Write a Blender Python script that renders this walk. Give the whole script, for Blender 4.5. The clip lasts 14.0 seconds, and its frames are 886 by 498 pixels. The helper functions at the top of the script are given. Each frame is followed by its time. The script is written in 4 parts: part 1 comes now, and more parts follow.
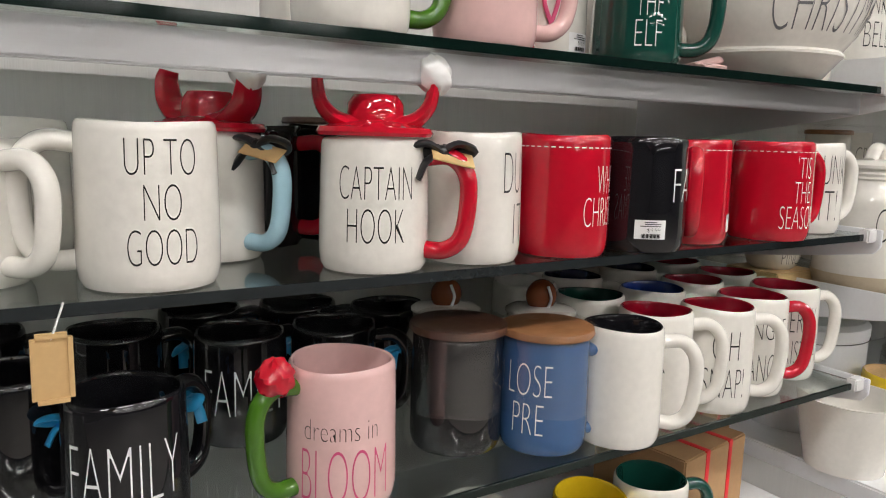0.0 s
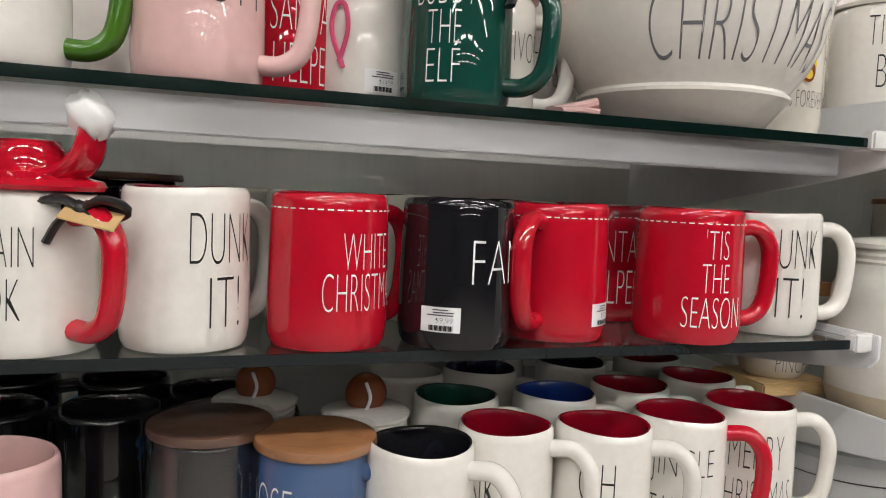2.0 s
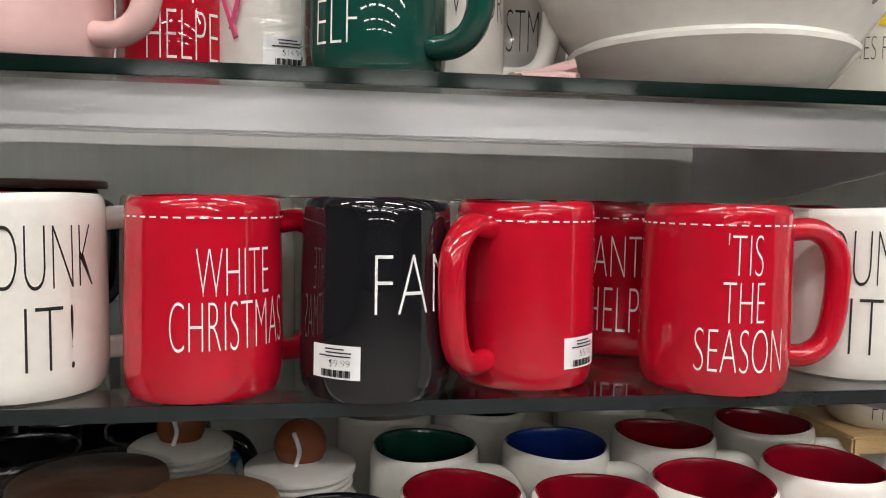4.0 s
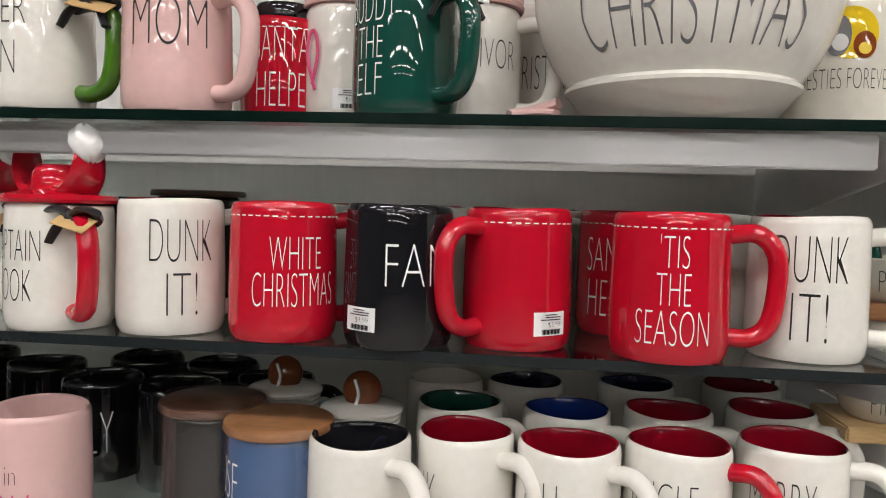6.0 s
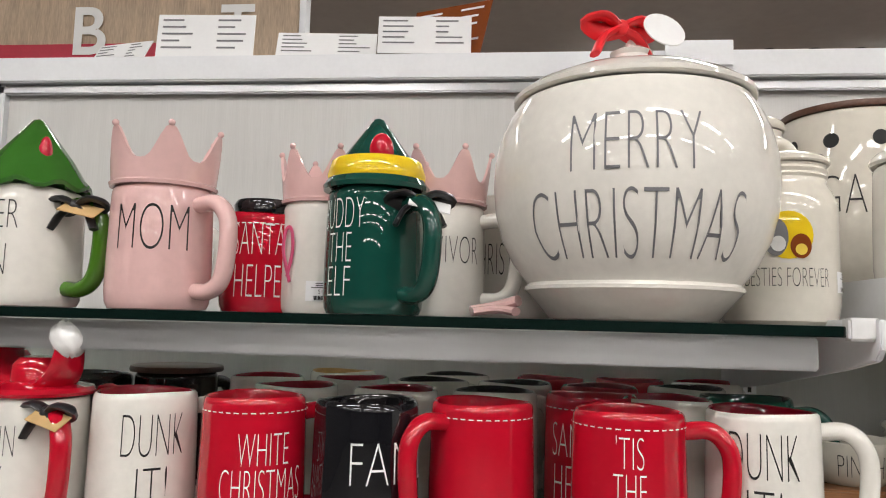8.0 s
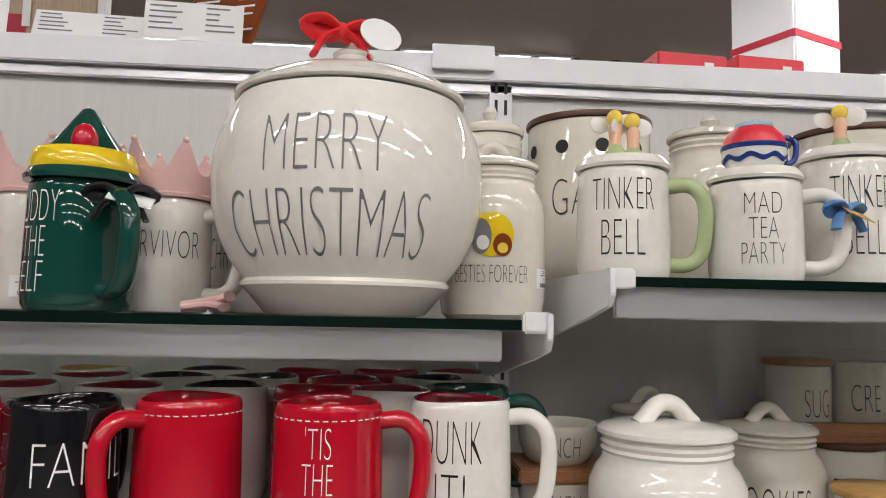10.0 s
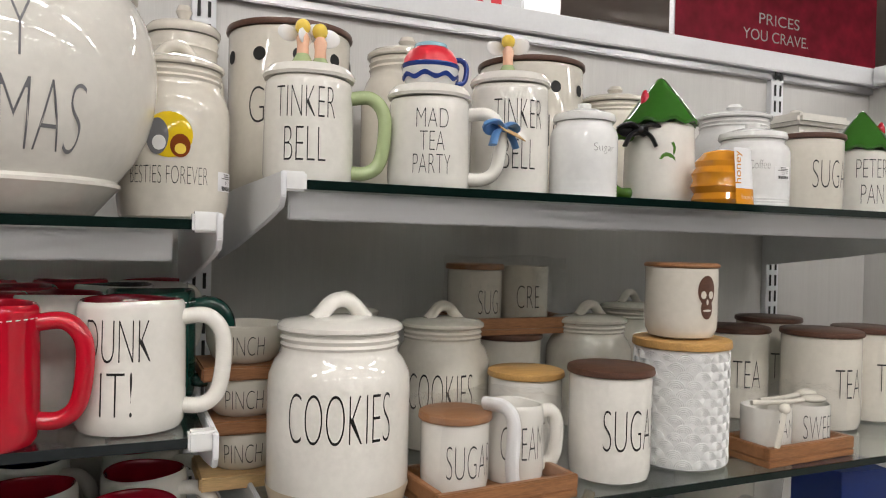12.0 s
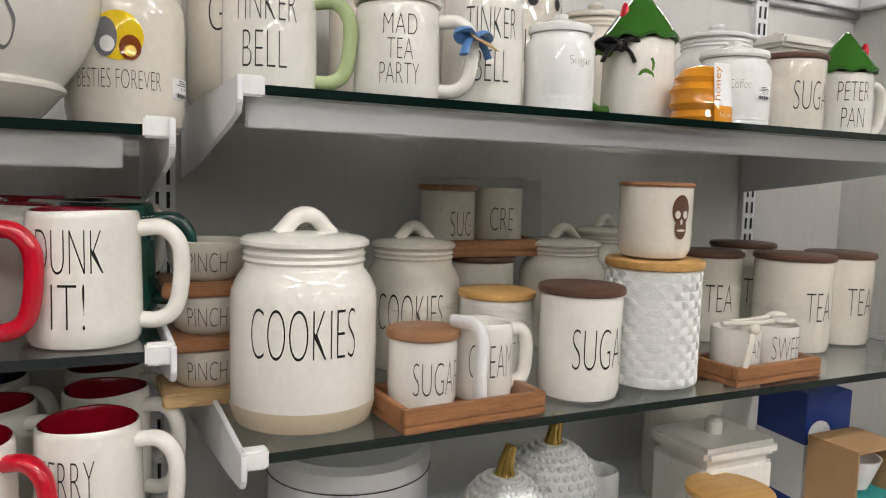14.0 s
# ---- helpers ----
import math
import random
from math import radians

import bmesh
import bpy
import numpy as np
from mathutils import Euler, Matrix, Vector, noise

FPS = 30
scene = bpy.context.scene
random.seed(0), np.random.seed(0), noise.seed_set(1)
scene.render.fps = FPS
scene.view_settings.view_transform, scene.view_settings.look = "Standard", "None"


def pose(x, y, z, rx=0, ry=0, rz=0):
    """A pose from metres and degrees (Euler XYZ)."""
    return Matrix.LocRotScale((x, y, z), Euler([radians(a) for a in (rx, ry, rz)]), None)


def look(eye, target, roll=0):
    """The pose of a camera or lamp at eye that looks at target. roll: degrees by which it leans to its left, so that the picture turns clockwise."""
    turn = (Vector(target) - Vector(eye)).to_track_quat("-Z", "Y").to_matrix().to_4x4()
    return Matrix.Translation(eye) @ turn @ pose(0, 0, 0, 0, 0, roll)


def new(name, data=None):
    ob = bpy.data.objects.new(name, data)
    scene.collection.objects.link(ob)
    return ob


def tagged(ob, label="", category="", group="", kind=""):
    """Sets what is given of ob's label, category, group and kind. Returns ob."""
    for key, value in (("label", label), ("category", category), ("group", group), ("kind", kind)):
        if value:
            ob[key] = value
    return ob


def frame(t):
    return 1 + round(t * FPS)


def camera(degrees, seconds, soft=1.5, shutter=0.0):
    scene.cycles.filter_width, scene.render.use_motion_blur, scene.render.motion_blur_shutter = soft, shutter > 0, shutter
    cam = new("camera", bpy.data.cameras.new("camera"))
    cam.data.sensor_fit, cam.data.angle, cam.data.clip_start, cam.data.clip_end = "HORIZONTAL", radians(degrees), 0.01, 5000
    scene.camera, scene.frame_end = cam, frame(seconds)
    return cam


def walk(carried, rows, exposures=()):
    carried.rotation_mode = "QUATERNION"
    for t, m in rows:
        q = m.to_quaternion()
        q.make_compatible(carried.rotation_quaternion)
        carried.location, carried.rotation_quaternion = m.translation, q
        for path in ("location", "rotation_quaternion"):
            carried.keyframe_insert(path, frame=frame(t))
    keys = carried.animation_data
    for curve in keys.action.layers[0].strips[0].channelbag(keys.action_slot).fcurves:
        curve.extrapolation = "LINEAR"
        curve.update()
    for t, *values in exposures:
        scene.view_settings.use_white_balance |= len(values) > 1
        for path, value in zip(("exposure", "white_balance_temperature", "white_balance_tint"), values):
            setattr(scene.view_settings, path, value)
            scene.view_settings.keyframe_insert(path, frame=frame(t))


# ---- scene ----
cam = camera(62.2, 14.0, soft=1.1)
PATH = [
    (0, (0.813, -0.079, 1.447), (1.875, 1.588, 1.139), 1.7),
    (0.5, (0.916, -0.023, 1.462), (2.081, 1.585, 1.228), 1.9),
    (1, (1.046, -0.037, 1.462), (2.049, 1.684, 1.283), 3.8),
    (1.5, (1.153, -0.072, 1.456), (1.919, 1.77, 1.317), 3.8),
    (2, (1.202, -0.096, 1.453), (1.832, 1.796, 1.306), 2.6),
    (2.5, (1.216, -0.103, 1.45), (1.775, 1.811, 1.292), 2.1),
    (3, (1.24, -0.077, 1.458), (1.733, 1.854, 1.301), 1.9),
    (3.5, (1.309, 0.006, 1.452), (1.737, 1.953, 1.301), 1.7),
    (3.7, (1.336, 0.021, 1.453), (1.718, 1.979, 1.306), 1.4),
    (5.8, (1.498, -0.144, 1.448), (1.296, 1.842, 1.318), 1.5),
    (6, (1.499, -0.146, 1.45), (1.29, 1.84, 1.335), 1.6),
    (6.5, (1.504, -0.147, 1.454), (1.287, 1.84, 1.391), 1.3),
    (7, (1.51, -0.157, 1.467), (1.294, 1.831, 1.505), 1.1),
    (7.2, (1.506, -0.164, 1.48), (1.295, 1.823, 1.576), 1.2),
    (9.3, (1.606, -0.179, 1.538), (1.464, 1.803, 1.762), 1.1),
    (9.5, (1.621, -0.181, 1.536), (1.559, 1.807, 1.747), 1.1),
    (10, (1.659, -0.188, 1.527), (1.828, 1.797, 1.7), 1.1),
    (10.5, (1.695, -0.195, 1.52), (2.098, 1.76, 1.645), 1.3),
    (11, (1.709, -0.21, 1.518), (2.303, 1.699, 1.599), 1.3),
    (11.5, (1.718, -0.225, 1.516), (2.444, 1.638, 1.548), 1.3),
    (12, (1.721, -0.232, 1.508), (2.533, 1.595, 1.488), 1.3),
    (12.5, (1.731, -0.232, 1.5), (2.595, 1.57, 1.429), 1.2),
    (13, (1.74, -0.229, 1.492), (2.626, 1.56, 1.377), 1.1),
    (13.5, (1.745, -0.227, 1.487), (2.628, 1.561, 1.336), 1.3),
    (14, (1.743, -0.219, 1.486), (2.6, 1.578, 1.294), 1.7),
]
walk(cam, [(t, look(eye, target, roll)) for t, eye, target, roll in PATH], [(0, -0.06), (2.5, -0.13), (3.5, 0.06), (5.8, -0.12), (7.2, -0.06), (9.3, -0.34), (11, -0.36), (12, -0.30), (14, -0.19)])

# ---- world and lamps: the shop's ceiling fixtures ----
world = bpy.data.worlds.new("world")
scene.world = world
world.use_nodes = True
world.node_tree.nodes["Background"].inputs[0].default_value = (0.9, 0.95, 1.0, 1)
world.node_tree.nodes["Background"].inputs[1].default_value = 0.08
LAMP_ROWS = (-3.0, -1.1, 2.6, 5.0)
FAR_ROWS = (-4.9, -6.9, -9.2, -11.8)
LAMP_COLS = (-1.2, 0.6, 2.4, 4.2, 6.0)


def ceiling_lamp(x, y):
    data = bpy.data.lights.new("lamp", "AREA")
    data.shape, data.size, data.size_y = "RECTANGLE", 1.15, 0.14
    data.energy, data.color = 17, (1.0, 0.965, 0.945)
    ob = new("lamp", data)
    ob.matrix_world = pose(x, y, 3.36)


for ly in LAMP_ROWS:
    for lx in LAMP_COLS:
        ceiling_lamp(lx, ly)


# ---- materials ----
def material(name, color, rough=0.5, metal=0.0, vary=0.06, scale=25.0, bump=0.0, bscale=60.0, coat=0.0, stretch=(1, 1, 1), emit=0.0, trans=0.0):
    m = bpy.data.materials.new(name)
    m.use_nodes = True
    nt = m.node_tree
    b = nt.nodes["Principled BSDF"]
    b.inputs["Roughness"].default_value, b.inputs["Metallic"].default_value = rough, metal
    b.inputs["Coat Weight"].default_value, b.inputs["Coat Roughness"].default_value = coat, 0.02
    b.inputs["Transmission Weight"].default_value = trans
    co = nt.nodes.new("ShaderNodeTexCoord")
    mp = nt.nodes.new("ShaderNodeMapping")
    mp.inputs["Scale"].default_value = stretch
    nt.links.new(co.outputs["Object"], mp.inputs["Vector"])
    if vary:
        n1, n2 = nt.nodes.new("ShaderNodeTexNoise"), nt.nodes.new("ShaderNodeTexNoise")
        n1.inputs["Scale"].default_value, n2.inputs["Scale"].default_value = scale, scale * 7
        n1.inputs["Detail"].default_value = 3
        for n in (n1, n2):
            nt.links.new(mp.outputs[0], n.inputs["Vector"])
        add = nt.nodes.new("ShaderNodeMath")
        nt.links.new(n1.outputs[0], add.inputs[0])
        nt.links.new(n2.outputs[0], add.inputs[1])
        ramp = nt.nodes.new("ShaderNodeMapRange")
        ramp.inputs["From Min"].default_value, ramp.inputs["From Max"].default_value = 0.6, 1.4
        ramp.inputs["To Min"].default_value, ramp.inputs["To Max"].default_value = 1 - vary, 1 + vary
        nt.links.new(add.outputs[0], ramp.inputs["Value"])
        mul = nt.nodes.new("ShaderNodeVectorMath")
        mul.operation = "SCALE"
        mul.inputs[0].default_value = color
        nt.links.new(ramp.outputs[0], mul.inputs["Scale"])
        nt.links.new(mul.outputs[0], b.inputs["Base Color"])
    else:
        b.inputs["Base Color"].default_value = (*color, 1)
    if bump:
        n3, bp = nt.nodes.new("ShaderNodeTexNoise"), nt.nodes.new("ShaderNodeBump")
        n3.inputs["Scale"].default_value = bscale
        bp.inputs["Strength"].default_value, bp.inputs["Distance"].default_value = bump, 0.002
        nt.links.new(mp.outputs[0], n3.inputs["Vector"])
        nt.links.new(n3.outputs[0], bp.inputs["Height"])
        nt.links.new(bp.outputs[0], b.inputs["Normal"])
    if emit:
        b.inputs["Emission Color"].default_value = (*color, 1)
        b.inputs["Emission Strength"].default_value = emit
    return m


def glaze(name, color):
    m = material(name, color, 0.12, vary=0.05, scale=18, bump=0.16, bscale=22, coat=1.0)
    b = m.node_tree.nodes["Principled BSDF"]
    b.inputs["Specular IOR Level"].default_value, b.inputs["Coat IOR"].default_value = 0.0, 1.62
    return m


WHITE = glaze("white_glaze", (0.78, 0.755, 0.70))
BRIGHT = glaze("bright_white_glaze", (0.80, 0.80, 0.79))
CREAM = glaze("cream_glaze", (0.70, 0.66, 0.58))
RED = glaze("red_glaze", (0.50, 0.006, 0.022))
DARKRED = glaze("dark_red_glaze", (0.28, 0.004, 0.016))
BLACK = glaze("black_glaze", (0.008, 0.008, 0.010))
CHARCOAL = glaze("charcoal_glaze", (0.013, 0.012, 0.013))
PINK = glaze("pink_glaze", (0.72, 0.47, 0.45))
GREEN = glaze("dark_green_glaze", (0.007, 0.058, 0.043))
LEAF = glaze("leaf_green_glaze", (0.055, 0.155, 0.012))
PALEGREEN = glaze("pale_green_glaze", (0.42, 0.51, 0.27))
GRASS = glaze("grass_green_glaze", (0.035, 0.140, 0.018))
BLUE = glaze("blue_glaze", (0.04, 0.105, 0.25))
DEEPBLUE = glaze("deep_blue_glaze", (0.008, 0.035, 0.22))
NAVY = glaze("navy_glaze", (0.006, 0.010, 0.045))
SKYBLUE = glaze("sky_blue_glaze", (0.35, 0.56, 0.66))
YELLOW = glaze("yellow_glaze", (0.80, 0.56, 0.02))
HAIR = glaze("golden_glaze", (0.85, 0.62, 0.10))
SKIN = glaze("peach_glaze", (0.80, 0.48, 0.33))
ORANGE = glaze("amber_glaze", (0.70, 0.28, 0.02))
GOLD = material("gold", (0.65, 0.45, 0.12), 0.25, 1.0)
BROWN = glaze("brown_glaze", (0.22, 0.055, 0.015))
BISQUE = material("bare_clay", (0.52, 0.43, 0.31), 0.7, bump=0.2)
WOOD = material("brown_wood", (0.30, 0.135, 0.055), 0.45, vary=0.35, scale=14, bump=0.2, stretch=(1, 6, 8))
DARKWOOD = material("dark_wood", (0.10, 0.045, 0.028), 0.4, vary=0.35, scale=14, stretch=(1, 6, 6))
BAMBOO = material("bamboo", (0.52, 0.30, 0.10), 0.4, vary=0.22, scale=14, stretch=(1, 8, 8))
PINE = material("pine", (0.62, 0.42, 0.20), 0.5, vary=0.2, scale=14, stretch=(1, 8, 8))
CARD = material("cardboard", (0.42, 0.25, 0.12), 0.8, vary=0.06)
PAPER = material("paper", (0.82, 0.82, 0.82), 0.6, vary=0.02)
KRAFT = material("kraft_tag", (0.55, 0.36, 0.16), 0.7)
INK = material("black_ink", (0.012, 0.012, 0.012), 0.4, vary=0)
GREYINK = material("grey_ink", (0.16, 0.16, 0.17), 0.5, vary=0)
WHITEINK = material("white_ink", (0.85, 0.85, 0.83), 0.4, vary=0)
PINKINK = material("rose_ink", (0.62, 0.08, 0.19), 0.4, vary=0)
RIBBON = material("black_ribbon", (0.012, 0.012, 0.014), 0.4, bump=0.2)
BLUERIB = material("blue_ribbon", (0.02, 0.33, 0.65), 0.4)
REDRIB = material("red_ribbon", (0.72, 0.012, 0.02), 0.5, bump=0.4)
STEEL = material("brushed_steel", (0.55, 0.55, 0.56), 0.28, 0.9, vary=0.02, scale=8, stretch=(1, 1, 30))
ENAMEL = material("white_enamel", (0.78, 0.79, 0.81), 0.3, vary=0.03)
PANEL = material("wood_grain_panel", (0.60, 0.59, 0.57), 0.27, vary=0.05, scale=7, bump=0.10, bscale=40, stretch=(14, 14, 0.5))


def brushed(m, amount):
    """Grain that draws reflections out upwards and downwards."""
    nt = m.node_tree
    tan = nt.nodes.new("ShaderNodeTangent")
    tan.direction_type, tan.axis = "RADIAL", "X"
    b = nt.nodes["Principled BSDF"]
    b.inputs["Anisotropic"].default_value = amount
    nt.links.new(tan.outputs[0], b.inputs["Tangent"])


brushed(STEEL, 0.8)
brushed(PANEL, 0.9)
GLASS = material("shelf_glass", (0.86, 0.93, 0.90), 0.03, vary=0, trans=1.0)
EDGE = material("glass_edge", (0.003, 0.011, 0.009), 0.08, vary=0.1)
DARKEDGE = material("smoked_edge", (0.012, 0.016, 0.018), 0.08, vary=0.1)
FILM = material("clear_film", (1, 1, 1), 0.04, vary=0, bump=0.9, bscale=40, trans=1.0)
film_nodes = FILM.node_tree
clear, shine, both = (film_nodes.nodes.new(k) for k in ("ShaderNodeBsdfTransparent", "ShaderNodeBsdfGlossy", "ShaderNodeMixShader"))
shine.inputs["Roughness"].default_value = 0.06
both.inputs[0].default_value = 0.11
film_nodes.links.new(film_nodes.nodes["Bump"].outputs[0], shine.inputs["Normal"])
film_nodes.links.new(clear.outputs[0], both.inputs[1])
film_nodes.links.new(shine.outputs[0], both.inputs[2])
film_nodes.links.new(both.outputs[0], film_nodes.nodes["Material Output"].inputs["Surface"])
CEIL = material("ceiling_tile", (0.36, 0.31, 0.275), 0.7, vary=0.06, scale=2)
FLOOR = material("vinyl_floor", (0.27, 0.25, 0.23), 0.35, vary=0.1, scale=3)
WALL = material("shop_wall", (0.13, 0.125, 0.12), 0.7, vary=0.04, scale=2)
TUBE = material("lamp_diffuser", (1.0, 0.97, 0.93), 0.5, vary=0, emit=20.0)
SLOT = material("slot_dark", (0.01, 0.01, 0.01), 0.6, vary=0)
SIGNRED = material("sign_red", (0.40, 0.02, 0.05), 0.5, vary=0.6, scale=1.6)
SIGNWOOD = material("sign_wood", (0.50, 0.38, 0.27), 0.6, vary=0.3, scale=5, stretch=(8, 1, 1))
POSTRED = material("stripe_red", (0.5, 0.02, 0.05), 0.5)
BOXRED = material("box_red", (0.75, 0.03, 0.05), 0.4)
BOXBLUE = material("box_blue", (0.012, 0.04, 0.22), 0.4)
TEAL = material("box_teal", (0.03, 0.28, 0.27), 0.5)


# ---- builders ----
def part(name, bm, mat, parent=None, label="", smooth=True):
    me = bpy.data.meshes.new(name)
    bm.normal_update()
    bm.to_mesh(me)
    bm.free()
    me.materials.append(mat)
    if smooth:
        me.shade_smooth()
        me.set_sharp_from_angle(angle=radians(38))
    ob = new(name, me)
    if parent:
        ob.parent = parent
    if label:
        ob["label"] = label
    return ob


def thing(name, x, y, z, label, category, group="", turn=0):
    ob = new(name)
    ob.empty_display_size = 0.02
    ob.matrix_world = pose(x, y, z, 0, 0, turn)
    return tagged(ob, label, category, group)


def box(x0, y0, z0, x1, y1, z1, bevel=0.0, bm=None):
    bm = bm or bmesh.new()
    made = bmesh.ops.create_cube(bm, size=1, matrix=Matrix.LocRotScale(((x0 + x1) / 2, (y0 + y1) / 2, (z0 + z1) / 2), None, (x1 - x0, y1 - y0, z1 - z0)))
    if bevel:
        edges = list({e for v in made["verts"] for e in v.link_edges})
        bmesh.ops.bevel(bm, geom=edges, offset=bevel, segments=2, affect="EDGES")
    return bm


def lathe(profile, seg=48, wave=None, bm=None):
    """A turned body from (radius, height) steps; wave(angle, z) changes the height of a step."""
    bm = bm or bmesh.new()
    rings = []
    for r, z in profile:
        if r < 1e-5:
            rings.append([bm.verts.new((0, 0, z))])
        else:
            rings.append([bm.verts.new((r * math.cos(a), r * math.sin(a), z + (wave(a, z) if wave else 0))) for a in [2 * math.pi * i / seg for i in range(seg)]])
    for a, b in zip(rings, rings[1:]):
        for i in range(seg):
            j = (i + 1) % seg
            if len(a) == 1 and len(b) > 1:
                bm.faces.new((a[0], b[j], b[i]))
            elif len(b) == 1 and len(a) > 1:
                bm.faces.new((a[i], a[j], b[0]))
            elif len(a) > 1:
                bm.faces.new((a[i], a[j], b[j], b[i]))
    bmesh.ops.recalc_face_normals(bm, faces=bm.faces)
    return bm


def smooth_line(points, n=6):
    """Points along a Catmull-Rom curve."""
    ps = [Vector(p) for p in points]
    ps = [2 * ps[0] - ps[1]] + ps + [2 * ps[-1] - ps[-2]]
    out = []
    for i in range(1, len(ps) - 2):
        for k in range(n):
            t = k / n
            a, b, c, d = ps[i - 1:i + 3]
            out.append(0.5 * (2 * b + (c - a) * t + (2 * a - 5 * b + 4 * c - d) * t * t + (3 * b - a - 3 * c + d) * t ** 3))
    return out + [ps[-2]]


def tube(points, radius, flat=1.0, seg=12, n=6, bm=None, taper=None):
    bm = bm or bmesh.new()
    line = smooth_line(points, n)
    side = None
    rings = []
    for i, p in enumerate(line):
        d = (line[min(i + 1, len(line) - 1)] - line[max(i - 1, 0)]).normalized()
        if side is None:
            side = d.orthogonal().normalized() if abs(d.y) > 0.9 else d.cross(Vector((0, 1, 0))).normalized()
        side = (side - d * side.dot(d)).normalized()
        up = d.cross(side)
        r = radius * (taper(i / (len(line) - 1)) if taper else 1)
        rings.append([bm.verts.new(p + side * r * math.cos(a) + up * r * flat * math.sin(a)) for a in [2 * math.pi * k / seg for k in range(seg)]])
    for a, b in zip(rings, rings[1:]):
        for i in range(seg):
            bm.faces.new((a[i], a[(i + 1) % seg], b[(i + 1) % seg], b[i]))
    bm.faces.new(rings[0][::-1])
    bm.faces.new(rings[-1])
    bmesh.ops.recalc_face_normals(bm, faces=bm.faces)
    return bm


def blob(x, y, z, sx, sy, sz, bm=None, turn=0):
    bm = bm or bmesh.new()
    bmesh.ops.create_uvsphere(bm, u_segments=20, v_segments=12, radius=1, matrix=pose(x, y, z, 0, 0, turn) @ Matrix.Diagonal((sx, sy, sz, 1)))
    return bm


def letters(line, height, width, thin=0.026):
    """The built-in font's outlines for a line: a mesh height tall and width wide, centred in x, standing on y = 0."""
    cu = bpy.data.curves.new("line", "FONT")
    cu.body, cu.align_x, cu.size, cu.offset = line, "CENTER", 1, -thin
    ob = bpy.data.objects.new("line", cu)
    scene.collection.objects.link(ob)
    me = bpy.data.meshes.new_from_object(ob.evaluated_get(bpy.context.evaluated_depsgraph_get()))
    bm = bmesh.new()
    bm.from_mesh(me)
    bpy.data.objects.remove(ob)
    bpy.data.curves.remove(cu)
    bpy.data.meshes.remove(me)
    xs, ys = [v.co.x for v in bm.verts], [v.co.y for v in bm.verts]
    w, h = max(xs) - min(xs), max(ys) - min(ys)
    mid = (max(xs) + min(xs)) / 2
    for v in bm.verts:
        v.co.x, v.co.y = (v.co.x - mid) / w * width, (v.co.y - min(ys)) / h * height
    return bm


def wrapped(lines, rad, angle):
    """Lines of (text, height of the foot, letter height, width) laid round a body of radius rad(z); angle: azimuth of their middle."""
    out = bmesh.new()
    for line, z0, height, width in lines:
        bm = letters(line, height, width)
        bmesh.ops.triangulate(bm, faces=bm.faces)
        long = [e for e in bm.edges if e.calc_length() > 0.006]
        bmesh.ops.subdivide_edges(bm, edges=long, cuts=3)
        for v in bm.verts:
            z = z0 + v.co.y
            r = rad(z) + 0.0007
            a = radians(angle) + v.co.x / rad(z0 + height / 2)
            v.co = Vector((r * math.cos(a), r * math.sin(a), z))
        me = bpy.data.meshes.new("line")
        bm.to_mesh(me)
        bm.free()
        out.from_mesh(me)
        bpy.data.meshes.remove(me)
    return out


def patch(rad, angle, z0, z1, half, lift=0.0006, n=8):
    """A curved sticker on a turned body; half: its half width in metres."""
    bm = bmesh.new()
    rows = []
    for k in range(5):
        z = z0 + (z1 - z0) * k / 4
        r = rad(z) + lift
        rows.append([bm.verts.new((r * math.cos(a), r * math.sin(a), z)) for a in [radians(angle) + half / rad(z) * (2 * i / n - 1) for i in range(n + 1)]])
    for a, b in zip(rows, rows[1:]):
        for i in range(n):
            bm.faces.new((a[i], a[i + 1], b[i + 1], b[i]))
    return bm


def spot(rad, angle, zc, hw, hz, lift=0.0006, n=24):
    """An oval print on a turned body."""
    bm = bmesh.new()
    rings = []
    for k in (0.35, 0.7, 1.0):
        ring = []
        for i in range(n):
            th = 2 * math.pi * i / n
            z = zc + hz * k * math.sin(th)
            a = radians(angle) + hw * k * math.cos(th) / rad(zc)
            ring.append(bm.verts.new(((rad(z) + lift) * math.cos(a), (rad(z) + lift) * math.sin(a), z)))
        rings.append(ring)
    bm.faces.new(rings[0])
    for a, b in zip(rings, rings[1:]):
        for i in range(n):
            bm.faces.new((a[i], b[i], b[(i + 1) % n], a[(i + 1) % n]))
    bmesh.ops.recalc_face_normals(bm, faces=bm.faces)
    return bm


